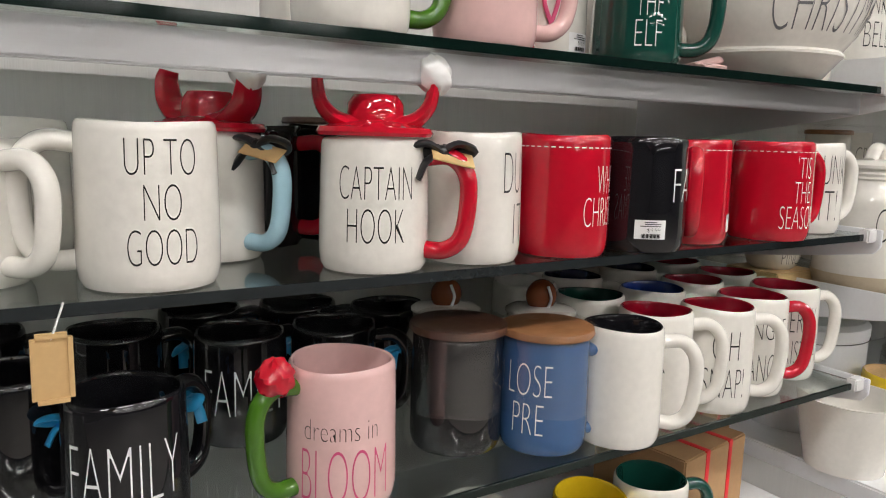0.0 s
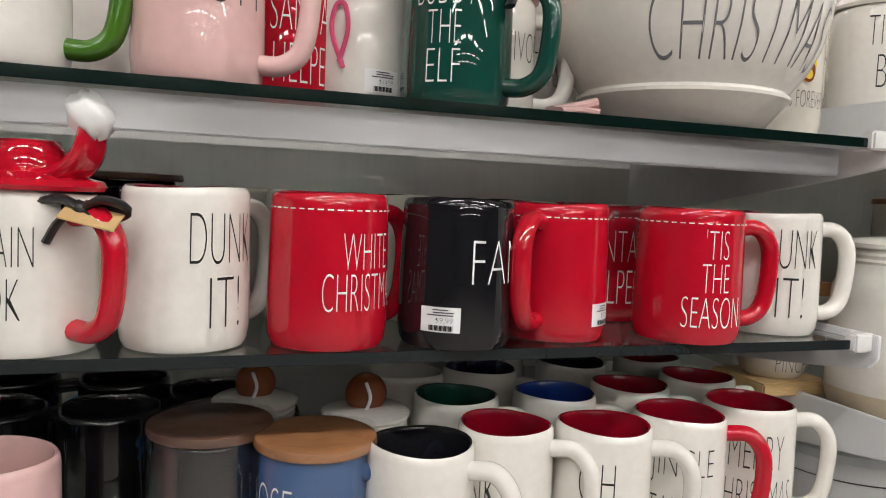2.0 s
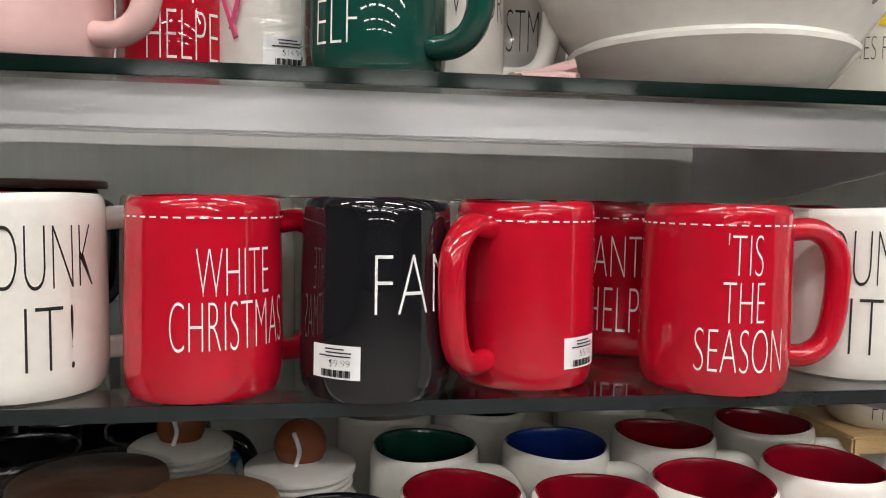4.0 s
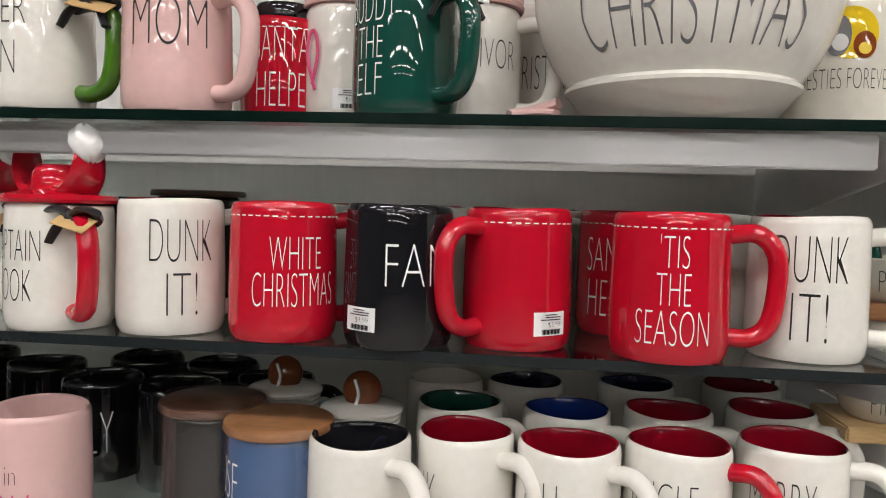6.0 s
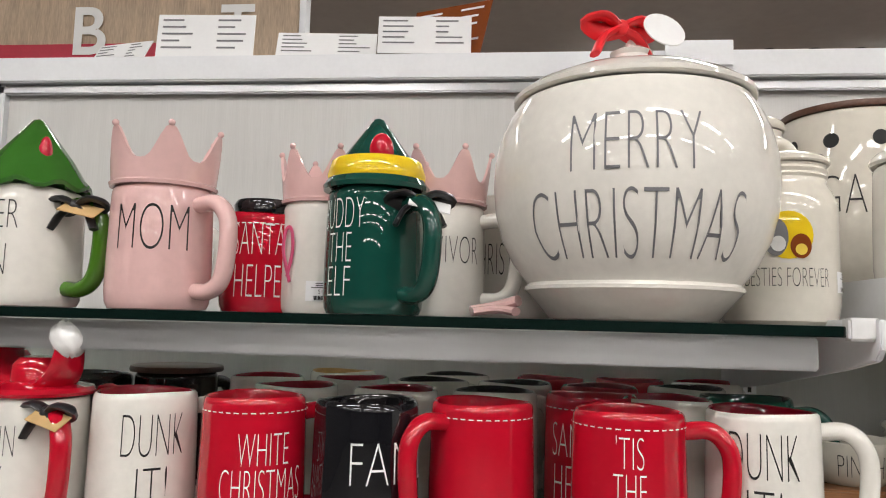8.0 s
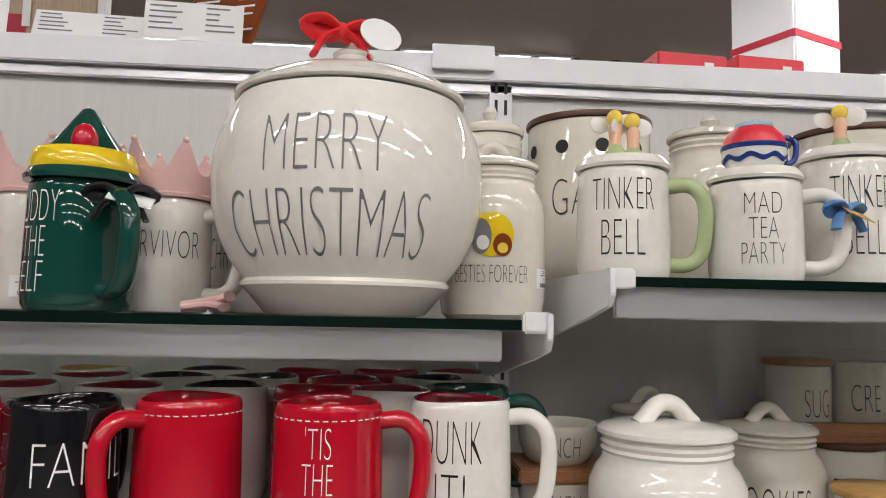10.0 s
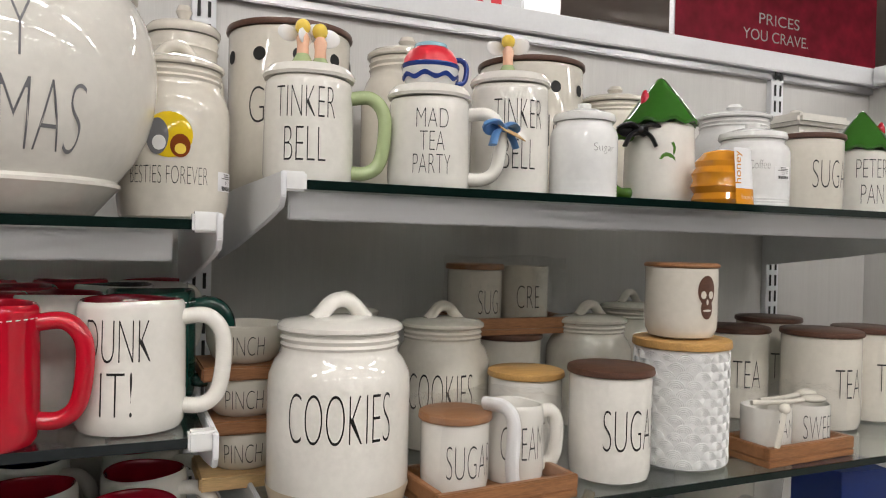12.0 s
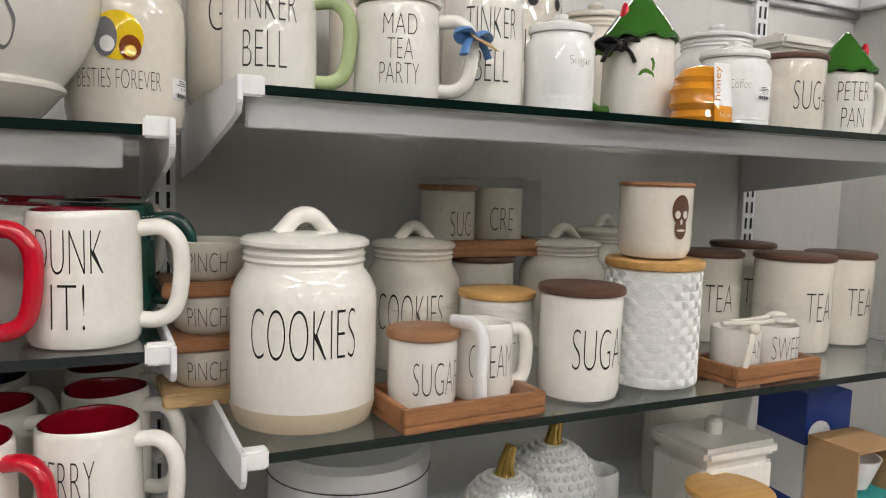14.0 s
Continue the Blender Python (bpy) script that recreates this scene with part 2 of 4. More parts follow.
def price_sticker(parent, rad, angle, z0, price):
    """A white price label with small print, a price and a bar code."""
    s = part("price_sticker", patch(rad, angle, z0, z0 + 0.019, 0.0155), PAPER, parent, "white printed price sticker")
    part("price", wrapped([(price, z0 + 0.0065, 0.0045, 0.013)], lambda z: rad(z) + 0.0005, angle + 4), INK, s)
    bars = bmesh.new()
    for i in range(16):
        me = bpy.data.meshes.new("bar")
        b = patch(rad, angle + (i - 7) * 1.5, z0 + 0.0012, z0 + 0.0052, 0.00025 + 0.00022 * (i * 7 % 3), 0.0011, 2)
        b.to_mesh(me)
        b.free()
        bars.from_mesh(me)
        bpy.data.meshes.remove(me)
    for i in range(3):
        me = bpy.data.meshes.new("bar")
        b = patch(rad, angle + 3 * (i % 2), z0 + 0.0125 + i * 0.002, z0 + 0.0133 + i * 0.002, 0.010 - 0.002 * i, 0.0011, 4)
        b.to_mesh(me)
        b.free()
        bars.from_mesh(me)
        bpy.data.meshes.remove(me)
    part("barcode", bars, INK, s)


def handle_bm(r, h, angle, reach=0.034, thick=0.0075, low=0.16, high=0.86):
    pts = [(r - 0.004, 0, h * high), (r + reach * 0.55, 0, h * high + 0.001), (r + reach * 0.95, 0, h * (high - 0.12)), (r + reach, 0, h * (low + high) / 2),
           (r + reach * 0.85, 0, h * (low + 0.1)), (r + reach * 0.45, 0, h * low), (r - 0.004, 0, h * low)]
    bm = tube(pts, thick, 1.15, 12, 6)
    bm.transform(pose(0, 0, 0, 0, 0, angle))
    return bm


def mug_rad(r, h):
    return lambda z: r * (1.0 - 0.035 * max(0.0, z / h))


def mug(x, y, z, label, body=WHITE, inside=None, grip=None, r=0.046, h=0.115, angle=0, lines=(), at=-90, ink=INK, stitch=False, group="", name="mug", lid=False, loop=0.034):
    m = thing(name, x, y, z, label, "mug", group)
    k = 0.965
    ph = random.uniform(0, 6.28)
    wob = lambda a, zz: 0.0011 * math.sin(2 * a + ph) * max(0, (zz - 0.6 * h) / (0.4 * h))
    outer = [(0, 0.0015), (r * 0.80, 0.0015), (r * 0.83, 0), (r * 0.92, 0.001), (r * 0.975, 0.006), (r, 0.016), (r * 0.995, h * 0.4), (r * 0.98, h * 0.7), (r * k, h - 0.006), (r * k - 0.0008, h - 0.002), (r * k - 0.0025, h)]
    part("body", lathe(outer, 56, wob), body, m)
    inner = [(r * k - 0.0025, h), (r * k - 0.0042, h - 0.001), (r * k - 0.0052, h - 0.004), (r * 0.93 - 0.005, h * 0.4), (r * 0.85, 0.012), (r * 0.6, 0.007), (0, 0.006)]
    part("interior", lathe(inner, 56, wob), inside or body, m, "" if inside in (None, body) else "glazed coloured interior")
    if grip is not False:
        part("handle", handle_bm(r * 0.985, h, angle, loop), grip or body, m, "" if grip in (None, body) else "handle in a contrasting glaze")
    if lines:
        part("lettering", wrapped(lines, mug_rad(r, h), at), ink, m)
    if stitch:
        bm = bmesh.new()
        rr = mug_rad(r, h)
        for i in range(40):
            me = bpy.data.meshes.new("dash")
            b = patch(rr, i * 9, h - 0.0118, h - 0.0109, 0.0021, 0.0007, 2)
            b.to_mesh(me)
            b.free()
            bm.from_mesh(me)
            bpy.data.meshes.remove(me)
        part("stitch_line", bm, WHITEINK, m, "dashed white stitch line under the rim")
    return m


def ribbon_bow(parent, x, y, z, mat, size=0.03, turn=0, tag=None):
    bm = bmesh.new()
    for s in (-1, 1):
        tube([(0, 0, 0), (s * size * 0.5, -0.004, size * 0.25), (s * size, 0, size * 0.1), (s * size * 0.55, 0.004, -size * 0.1), (0, 0, 0)], size * 0.12, 2.2, 8, 5, bm)
        tube([(0, 0, 0), (s * size * 0.5, -0.004, -size * 0.3), (s * size * 0.8, -0.006, -size * 0.85)], size * 0.10, 2.4, 8, 5, bm)
    blob(0, -0.003, 0, size * 0.22, size * 0.22, size * 0.22, bm)
    bm.transform(pose(x, y, z, 0, 0, turn))
    part("ribbon_bow", bm, mat, parent, "tied ribbon bow on the handle")
    if tag:
        b = box(-0.018, -0.0006, -0.009, 0.018, 0.0006, 0.009, 0.0004)
        b.transform(pose(x, y, z - 0.004, 0, 0, turn) @ pose(0.008, -0.008, 0, -55, 12, 0))
        part("swing_tag", b, tag, parent, "card swing tag")


def rim_lid(r, z, h=0.006, over=0.003):
    return [(0, z), (r + over, z), (r + over + 0.001, z + 0.002), (r + over, z + h - 0.001), (r + over - 0.002, z + h), (0, z + h)]


# ---- large structure ----
def structure(name, bm, mat, label):
    return tagged(part(name, bm, mat, None, "", False), label, name.split("_")[0], "", "structure")


structure("floor", box(-5, -14, -0.1, 12, 9, 0), FLOOR, "pale vinyl floor of the shop")
structure("ceiling", box(-5, -14, 3.4, 12, 9, 3.5), CEIL, "flat grey-brown shop ceiling with fluorescent fixtures")
structure("wall_north", box(-5, 9, 0, 12, 9.2, 3.4), WALL, "plain far wall of the shop")
structure("wall_south", box(-5, -14.2, 0, 12, -14, 3.4), WALL, "plain wall behind the aisle")
structure("wall_east", box(12, -14, 0, 12.2, 9, 3.4), WALL, "plain side wall of the shop")
structure("wall_west", box(-5.2, -14, 0, -5, 9, 3.4), WALL, "plain side wall of the shop")
for ly in LAMP_ROWS + FAR_ROWS:
    for lx in LAMP_COLS:
        f = thing("ceiling_light", lx, ly, 3.4, "long white fluorescent fixture on the ceiling", "ceiling light", "ceiling lights")
        part("frame", box(-0.64, -0.11, -0.02, 0.64, 0.11, 0, 0.004), ENAMEL, f)
        part("diffuser", box(-0.6, -0.08, -0.032, 0.6, 0.08, -0.021, 0.004), TUBE, f)

# back panel of the shelving, in bays
BACK = 0.86
for x0, x1 in ((-0.30, 0.715), (0.74, 1.815), (1.84, 2.915), (2.94, 3.215)):
    ob = part("back_panel", box(x0, BACK, 0.1, x1, BACK + 0.03, 1.86, 0.001), PANEL, None, "", False)
    tagged(ob, "pale wood-grain back panel of the wall shelving", "panel", "back panels", "structure")
for ux in (0.7275, 1.8275, 2.9275):
    u = thing("upright", ux, BACK, 0.0, "white slotted steel shelf upright against the back panel", "upright", "shelf uprights")
    part("channel", box(-0.0165, -0.012, 0.0, 0.0165, 0.028, 1.86, 0.001), ENAMEL, u)
    slots = bmesh.new()
    for i in range(46):
        for s in (-0.007, 0.007):
            box(s - 0.0022, -0.0135, 0.42 + i * 0.0317, s + 0.0022, -0.0125, 0.442 + i * 0.0317, 0, slots)
    part("slots", slots, SLOT, u, "dark slots", False)
rail = thing("top_rail", 0, 0, 0, "white enamelled steel rail along the top of the shelving", "rail")
part("front_lip", box(-0.3, BACK - 0.022, 1.862, 3.24, BACK - 0.002, 1.90, 0.002), ENAMEL, rail)
part("under_lip", box(-0.3, BACK - 0.012, 1.846, 3.212, BACK - 0.002, 1.860, 0.002), STEEL, rail)
part("top_plate", box(-0.3, BACK - 0.001, 1.885, 3.24, BACK + 0.25, 1.90, 0.002), ENAMEL, rail)
structure("panel_east", box(3.216, -0.3, 0.1, 3.245, BACK + 0.02, 1.86), PANEL, "return panel that closes the end of the shelving")
er = thing("end_rail", 0, 0, 0, "white steel rail along the top of the return panel", "rail")
part("front_lip", box(3.190, -0.3, 1.862, 3.245, BACK - 0.025, 1.90, 0.002), ENAMEL, er)


def glass_shelf(x0, x1, y0, z, edge, front_rail, label, caps=True):
    """A glass plate on two tapered brackets; z: its top."""
    s = thing("glass_shelf", (x0 + x1) / 2, y0, z, label, "shelf", "glass shelves")
    w = (x1 - x0) / 2
    g = part("glass_plate", box(-w, 0.003, -0.008, w, BACK - y0 - 0.02, 0), GLASS, s, "clear glass", False)
    part("glass_edge", box(-w, 0, -0.0085, w, 0.0026, 0.0002, 0.0006), edge, s, "polished dark green glass edge", False)
    if front_rail:
        part("front_rail", box(-w + 0.004, 0.016, -0.036, w - 0.03, 0.022, -0.0095, 0.0015), STEEL, s, "brushed steel rail under the glass")
    for sx in (-1, 1):
        bm = bmesh.new()
        xx = sx * (w + 0.006)
        prof = [(-0.012, 0.006), (-0.012, -0.016), (-0.004, -0.026), (0.05, -0.036), (0.25, -0.065), (BACK - y0 - 0.012, -0.085), (BACK - y0 - 0.012, 0.006)]
        a = [bm.verts.new((xx - 0.0025, p, q)) for p, q in prof]
        b = [bm.verts.new((xx + 0.0025, p, q)) for p, q in prof]
        bm.faces.new(a)
        bm.faces.new(b[::-1])
        for i in range(len(prof)):
            j = (i + 1) % len(prof)
            bm.faces.new((a[j], a[i], b[i], b[j]))
        bmesh.ops.recalc_face_normals(bm, faces=bm.faces)
        bmesh.ops.bevel(bm, geom=list(bm.edges), offset=0.001, segments=2, affect="EDGES")
        br = part("bracket", bm, ENAMEL, s, "white tapered steel bracket")
        part("end_cap", box(xx - 0.020 * (sx > 0) - 0.002, -0.006, -0.011, xx + 0.020 * (sx < 0) + 0.002, 0.008, 0.007, 0.002), BRIGHT, br, "white plastic end cap")
    return s


AX0, AX1, BX0, BX1 = 0.30, 1.795, 1.860, 2.905
glass_shelf(AX0, AX1, 0.425, 1.522, EDGE, True, "upper glass shelf crowded with mugs and a cookie jar")
glass_shelf(AX0, AX1, 0.425, 1.335, DARKEDGE, False, "glass shelf with a front row of lettered mugs")
glass_shelf(AX0, AX1, 0.418, 1.136, EDGE, False, "glass shelf with rows of white and black mugs")
glass_shelf(BX0, BX1, 0.425, 1.561, EDGE, True, "upper glass shelf with character mugs and canisters")
glass_shelf(BX0, BX1, 0.400, 1.243, EDGE, False, "glass shelf with cookie jars and canisters")
for nm, x0, x1, z in (("lower_shelf", AX0, AX1, 0.93), ("lower_shelf", BX0, BX1, 0.97)):
    s = thing(nm, 0, 0, 0, "white steel lower shelf with boxes and crockery", "shelf", "lower shelves")
    part("deck", box(x0, 0.38, z - 0.03, x1, BACK - 0.013, z, 0.003), ENAMEL, s)
for x0, x1 in ((-0.3, 1.82), (1.83, 3.20)):
    s = thing("base_deck", 0, 0, 0, "white steel base deck of the shelving", "shelf", "base decks")
    part("deck", box(x0, 0.34, 0.0, x1, BACK - 0.013, 0.16, 0.003), ENAMEL, s)

# ---- middle shelf: lettered mugs ----
Z2 = 1.3352
FRONT = "front row of mugs"


def pirate_mug(x, y, z, grip, lines, at, angle, label):
    m = mug(x, y, z, label, WHITE, WHITE, grip, 0.0455, 0.108, angle, lines, at, name="lidded_mug", group="pirate mugs")
    lid = part("lid", lathe([(0, 0.109), (0.047, 0.109), (0.0485, 0.112), (0.046, 0.116), (0.024, 0.121), (0.023, 0.135), (0.018, 0.142), (0, 0.144)], 40), RED, m, "glossy red hat-shaped lid")
    brim = bmesh.new()
    for s in (-1, 1):
        tube([(s * 0.010, 0, 0.117), (s * 0.030, -0.002, 0.121), (s * 0.043, -0.003, 0.133), (s * 0.047, -0.003, 0.150), (s * 0.045, -0.002, 0.160)], 0.0075, 2.6, 12, 6, brim, lambda t: 1.15 - 0.6 * t)
    brim.transform(pose(0, 0, 0, 0, 0, at + 90))
    part("brim", brim, RED, lid)
    plume = blob(0, 0, 0, 1, 1, 1)
    for v in plume.verts:
        a = math.atan2(v.co.y, v.co.x)
        v.co = v.co * (1 + 0.07 * math.sin(6 * a + 5 * v.co.z))
        v.co = Vector((0.046 + 0.0155 * v.co.x - 0.003 * v.co.z, -0.004 + 0.0150 * v.co.y, 0.160 + 0.0165 * v.co.z))
    plume.transform(pose(0, 0, 0, 0, 0, at + 90))
    part("plume", plume, BRIGHT, lid, "white plume")
    ribbon_bow(m, 0.052 * math.cos(radians(angle)), 0.052 * math.sin(radians(angle)) - 0.006, 0.098, RIBBON, 0.026, at + 100, KRAFT)
    return m


pirate_mug(1.092, 0.468, Z2, RED, [("CAPTAIN", 0.060, 0.026, 0.060), ("HOOK", 0.026, 0.027, 0.046)], -115, -42, "white mug lettered CAPTAIN HOOK with a red hat lid")
pirate_mug(0.985, 0.570, Z2, SKYBLUE, [("CAPTAIN", 0.060, 0.026, 0.060)], -150, -60, "white mug with a red hat lid and a blue handle")
mug(0.916, 0.476, Z2, "white mug lettered UP TO NO GOOD", angle=170, r=0.049, lines=[("UP TO", 0.080, 0.024, 0.046), ("NO", 0.050, 0.024, 0.024), ("GOOD", 0.020, 0.024, 0.046)], at=-90, group=FRONT)
mug(0.800, 0.520, Z2, "white mug with its handle turned outwards", angle=-50, r=0.046, h=0.10, group=FRONT)
mug(1.045, 0.630, Z2, "black mug with a red handle and kraft tag", BLACK, BLACK, RED, angle=-40, group="back row of mugs")
back_mug = mug(1.135, 0.655, Z2, "black mug with a flat dark wooden lid in the back row", BLACK, angle=60, r=0.047, h=0.118, name="lidded_mug", group="back row of mugs")
part("lid", lathe(rim_lid(0.048, 0.1185, 0.007, 0.003), 40), DARKWOOD, back_mug, "flat dark wooden lid")
mug(0.835, 0.625, Z2, "white mug standing behind the front row", r=0.047, angle=60, group="back row of mugs")
mug(0.94, 0.65, Z2, "white mug in the back row", angle=40, group="back row of mugs")
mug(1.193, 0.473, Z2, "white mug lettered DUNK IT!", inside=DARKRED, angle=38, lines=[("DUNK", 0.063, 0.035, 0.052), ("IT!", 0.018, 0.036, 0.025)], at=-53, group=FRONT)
m = mug(1.297, 0.467, Z2, "red mug lettered WHITE CHRISTMAS with a stitched rim", RED, angle=28, lines=[("WHITE", 0.061, 0.026, 0.043), ("CHRISTMAS", 0.030, 0.028, 0.072)], at=-59, ink=WHITEINK, stitch=True, group=FRONT)
m = mug(1.399, 0.459, Z2, "black mug with white lettering and a price sticker", BLACK, angle=75, lines=[("FAMILY", 0.052, 0.033, 0.098)], at=-32, ink=WHITEINK, group=FRONT)
price_sticker(m, mug_rad(0.046, 0.115), -123, 0.015, "$9.99")
m = mug(1.497, 0.480, Z2, "red mug with its handle turned forwards and a sticker", RED, angle=-136, stitch=True, group=FRONT)
price_sticker(m, mug_rad(0.046, 0.115), -52, 0.014, "$5.99")
mug(1.600, 0.572, Z2, "red mug lettered SANTA'S HELPER behind the front row", RED, lines=[("SANTA'S", 0.060, 0.032, 0.066), ("HELPER", 0.018, 0.034, 0.060)], at=-105, ink=WHITEINK, angle=60, stitch=True, group="back row of mugs")
mug(1.619, 0.458, Z2, "red mug lettered 'TIS THE SEASON with a stitched rim", RED, r=0.047, angle=-8, lines=[("'TIS", 0.074, 0.025, 0.021), ("THE", 0.046, 0.024, 0.025), ("SEASON", 0.016, 0.026, 0.056)], at=-97, ink=WHITEINK, stitch=True, group=FRONT)
mug(1.735, 0.488, Z2, "white mug lettered DUNK IT! with a red interior", r=0.047, inside=DARKRED, angle=-14, lines=[("DUNK", 0.064, 0.036, 0.054), ("IT!", 0.018, 0.038, 0.026)], at=-106, group=FRONT)
mug(1.755, 0.600, Z2, "dark green mug with a stitched rim", GREEN, angle=-5, stitch=True, group="back row of mugs")
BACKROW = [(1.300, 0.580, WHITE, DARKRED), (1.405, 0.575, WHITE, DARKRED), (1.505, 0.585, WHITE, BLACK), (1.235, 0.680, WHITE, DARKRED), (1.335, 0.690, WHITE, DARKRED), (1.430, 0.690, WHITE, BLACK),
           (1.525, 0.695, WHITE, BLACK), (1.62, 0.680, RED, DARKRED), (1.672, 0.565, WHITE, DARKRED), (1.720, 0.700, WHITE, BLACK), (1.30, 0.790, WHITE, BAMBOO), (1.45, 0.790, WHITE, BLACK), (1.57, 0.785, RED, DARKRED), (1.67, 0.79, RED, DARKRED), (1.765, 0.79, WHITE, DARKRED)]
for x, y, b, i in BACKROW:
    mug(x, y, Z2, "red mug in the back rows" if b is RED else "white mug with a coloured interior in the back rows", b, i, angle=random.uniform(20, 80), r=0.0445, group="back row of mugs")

# ---- third shelf ----
Z3 = 1.1362
LOWROW = "white mugs on the lower shelf"
H3 = 0.123
mug(1.372, 0.446, Z3, "white mug with a black interior", inside=BLACK, h=H3, angle=-40, group=LOWROW, r=0.044)
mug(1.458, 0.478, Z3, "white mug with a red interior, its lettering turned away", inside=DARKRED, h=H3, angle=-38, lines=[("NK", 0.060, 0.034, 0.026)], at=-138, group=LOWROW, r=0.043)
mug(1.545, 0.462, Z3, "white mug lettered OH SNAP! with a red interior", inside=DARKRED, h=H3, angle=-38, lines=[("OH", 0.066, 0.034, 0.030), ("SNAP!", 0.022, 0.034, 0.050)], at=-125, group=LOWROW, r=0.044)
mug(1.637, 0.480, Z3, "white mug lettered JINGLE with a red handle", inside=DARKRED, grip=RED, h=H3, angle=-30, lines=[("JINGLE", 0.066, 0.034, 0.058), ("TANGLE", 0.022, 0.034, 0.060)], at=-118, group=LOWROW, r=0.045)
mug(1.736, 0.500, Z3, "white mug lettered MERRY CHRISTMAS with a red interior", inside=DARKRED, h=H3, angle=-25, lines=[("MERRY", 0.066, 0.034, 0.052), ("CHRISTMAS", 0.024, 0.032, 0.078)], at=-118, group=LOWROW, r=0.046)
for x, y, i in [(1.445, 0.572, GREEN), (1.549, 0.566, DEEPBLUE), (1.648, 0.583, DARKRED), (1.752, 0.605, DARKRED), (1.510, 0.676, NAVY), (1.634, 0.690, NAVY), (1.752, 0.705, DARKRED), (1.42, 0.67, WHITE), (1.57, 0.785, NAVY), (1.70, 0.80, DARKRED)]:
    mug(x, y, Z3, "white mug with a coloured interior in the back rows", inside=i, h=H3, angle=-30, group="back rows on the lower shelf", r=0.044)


def lidded(x, y, z, body, wood, r, h, lines, at, ink, angle, label):
    m = mug(x, y, z, label, body, body, None, r, h, angle, lines, at, ink, name="lidded_mug", group="mugs with wooden lids")
    part("lid", lathe(rim_lid(r, h + 0.0005, 0.008, 0.002), 40), wood, m, "flat wooden lid")
    f = part("film_wrap", lathe([(r + 0.004, h * 0.35), (r + 0.0045, h * 0.7), (r + 0.005, h + 0.010), (r * 0.7, h + 0.0115), (0, h + 0.011)], 24, lambda a, q: 0.0015 * math.sin(5 * a)), FILM, m, "clear film wrap")
    f.visible_shadow = False
    return m


lidded(1.214, 0.517, Z3, CHARCOAL, DARKWOOD, 0.047, 0.118, (), 0, INK, -10, "charcoal mug with a dark wooden lid in clear film")
lidded(1.293, 0.474, Z3, BLUE, WOOD, 0.0455, 0.116, [("LOSE", 0.062, 0.032, 0.046), ("PRE", 0.022, 0.032, 0.032)], -150, WHITEINK, -35, "blue mug with white lettering and a bamboo lid")
mug(1.066, 0.472, Z3, "pink mug lettered dreams in BLOOM with a green handle", PINK, PINK, LEAF, r=0.047, h=0.122, angle=-172, lines=[("dreams in", 0.066, 0.017, 0.062)], at=-115, ink=INK)
pm = [o for o in scene.objects if o.get("label", "").startswith("pink mug lettered dreams")][0]
part("large_lettering", wrapped([("BLOOM", 0.014, 0.044, 0.076)], mug_rad(0.047, 0.122), -110), PINKINK, pm, "rose lettering")
rose = blob(0, 0, 0, 1, 1, 1)
for v in rose.verts:
    a = math.atan2(v.co.y, v.co.x)
    v.co *= 0.0155 * (1 + 0.10 * math.sin(5 * a + 7 * v.co.z) + 0.05 * math.sin(9 * v.co.z))
rose.transform(pose(-0.062, -0.010, 0.116))
part("rose", rose, RED, pm, "red rose on the handle")
for x, y, a, t in [(0.900, 0.512, 30, "FAMILY"), (1.128, 0.628, -30, ""), (1.03, 0.640, 20, "FAMILY"), (0.83, 0.60, -60, ""), (1.13, 0.740, -20, ""), (0.92, 0.70, 0, ""), (1.22, 0.68, 0, ""), (0.80, 0.74, 0, ""), (1.02, 0.76, 0, "")]:
    m = mug(x, y, Z3, "black mug with white lettering and a blue ribbon" if t else "black mug among other black mugs", BLACK, angle=a, r=0.047, h=0.110, lines=[(t, 0.035, 0.045, 0.085)] if t else (), at=-100, ink=WHITEINK, group="black mugs")
    ribbon_bow(m, 0.066 * math.cos(radians(a)), 0.066 * math.sin(radians(a)), 0.080, BLUERIB, 0.020, a + 60)
tagm = thing("hanging_tag", 0.846, 0.4225, 1.318, "kraft paper tag hanging on a thin white loop", "tag")
part("card", box(-0.012, -0.0006, -0.045, 0.012, 0.0006, 0.0, 0.003), KRAFT, tagm)
part("loop", tube([(0, 0, -0.004), (0.003, 0.0, 0.005), (0.006, 0.001, 0.013), (0.008, 0.0025, 0.0185)], 0.0007), PAPER, tagm)

JAR = lambda r, h: [(0, 0.001), (r * 0.86, 0), (r * 0.95, 0.004), (r, 0.02), (r, h * 0.62), (r * 0.985, h * 0.68), (r * 0.90, h * 0.75), (r * 0.82, h * 0.79), (r * 0.81, h * 0.82), (r * 0.84, h * 0.835), (r * 0.81, h * 0.85), (r * 0.84, h * 0.87), (r * 0.81, h * 0.885), (r * 0.82, h * 0.90)]


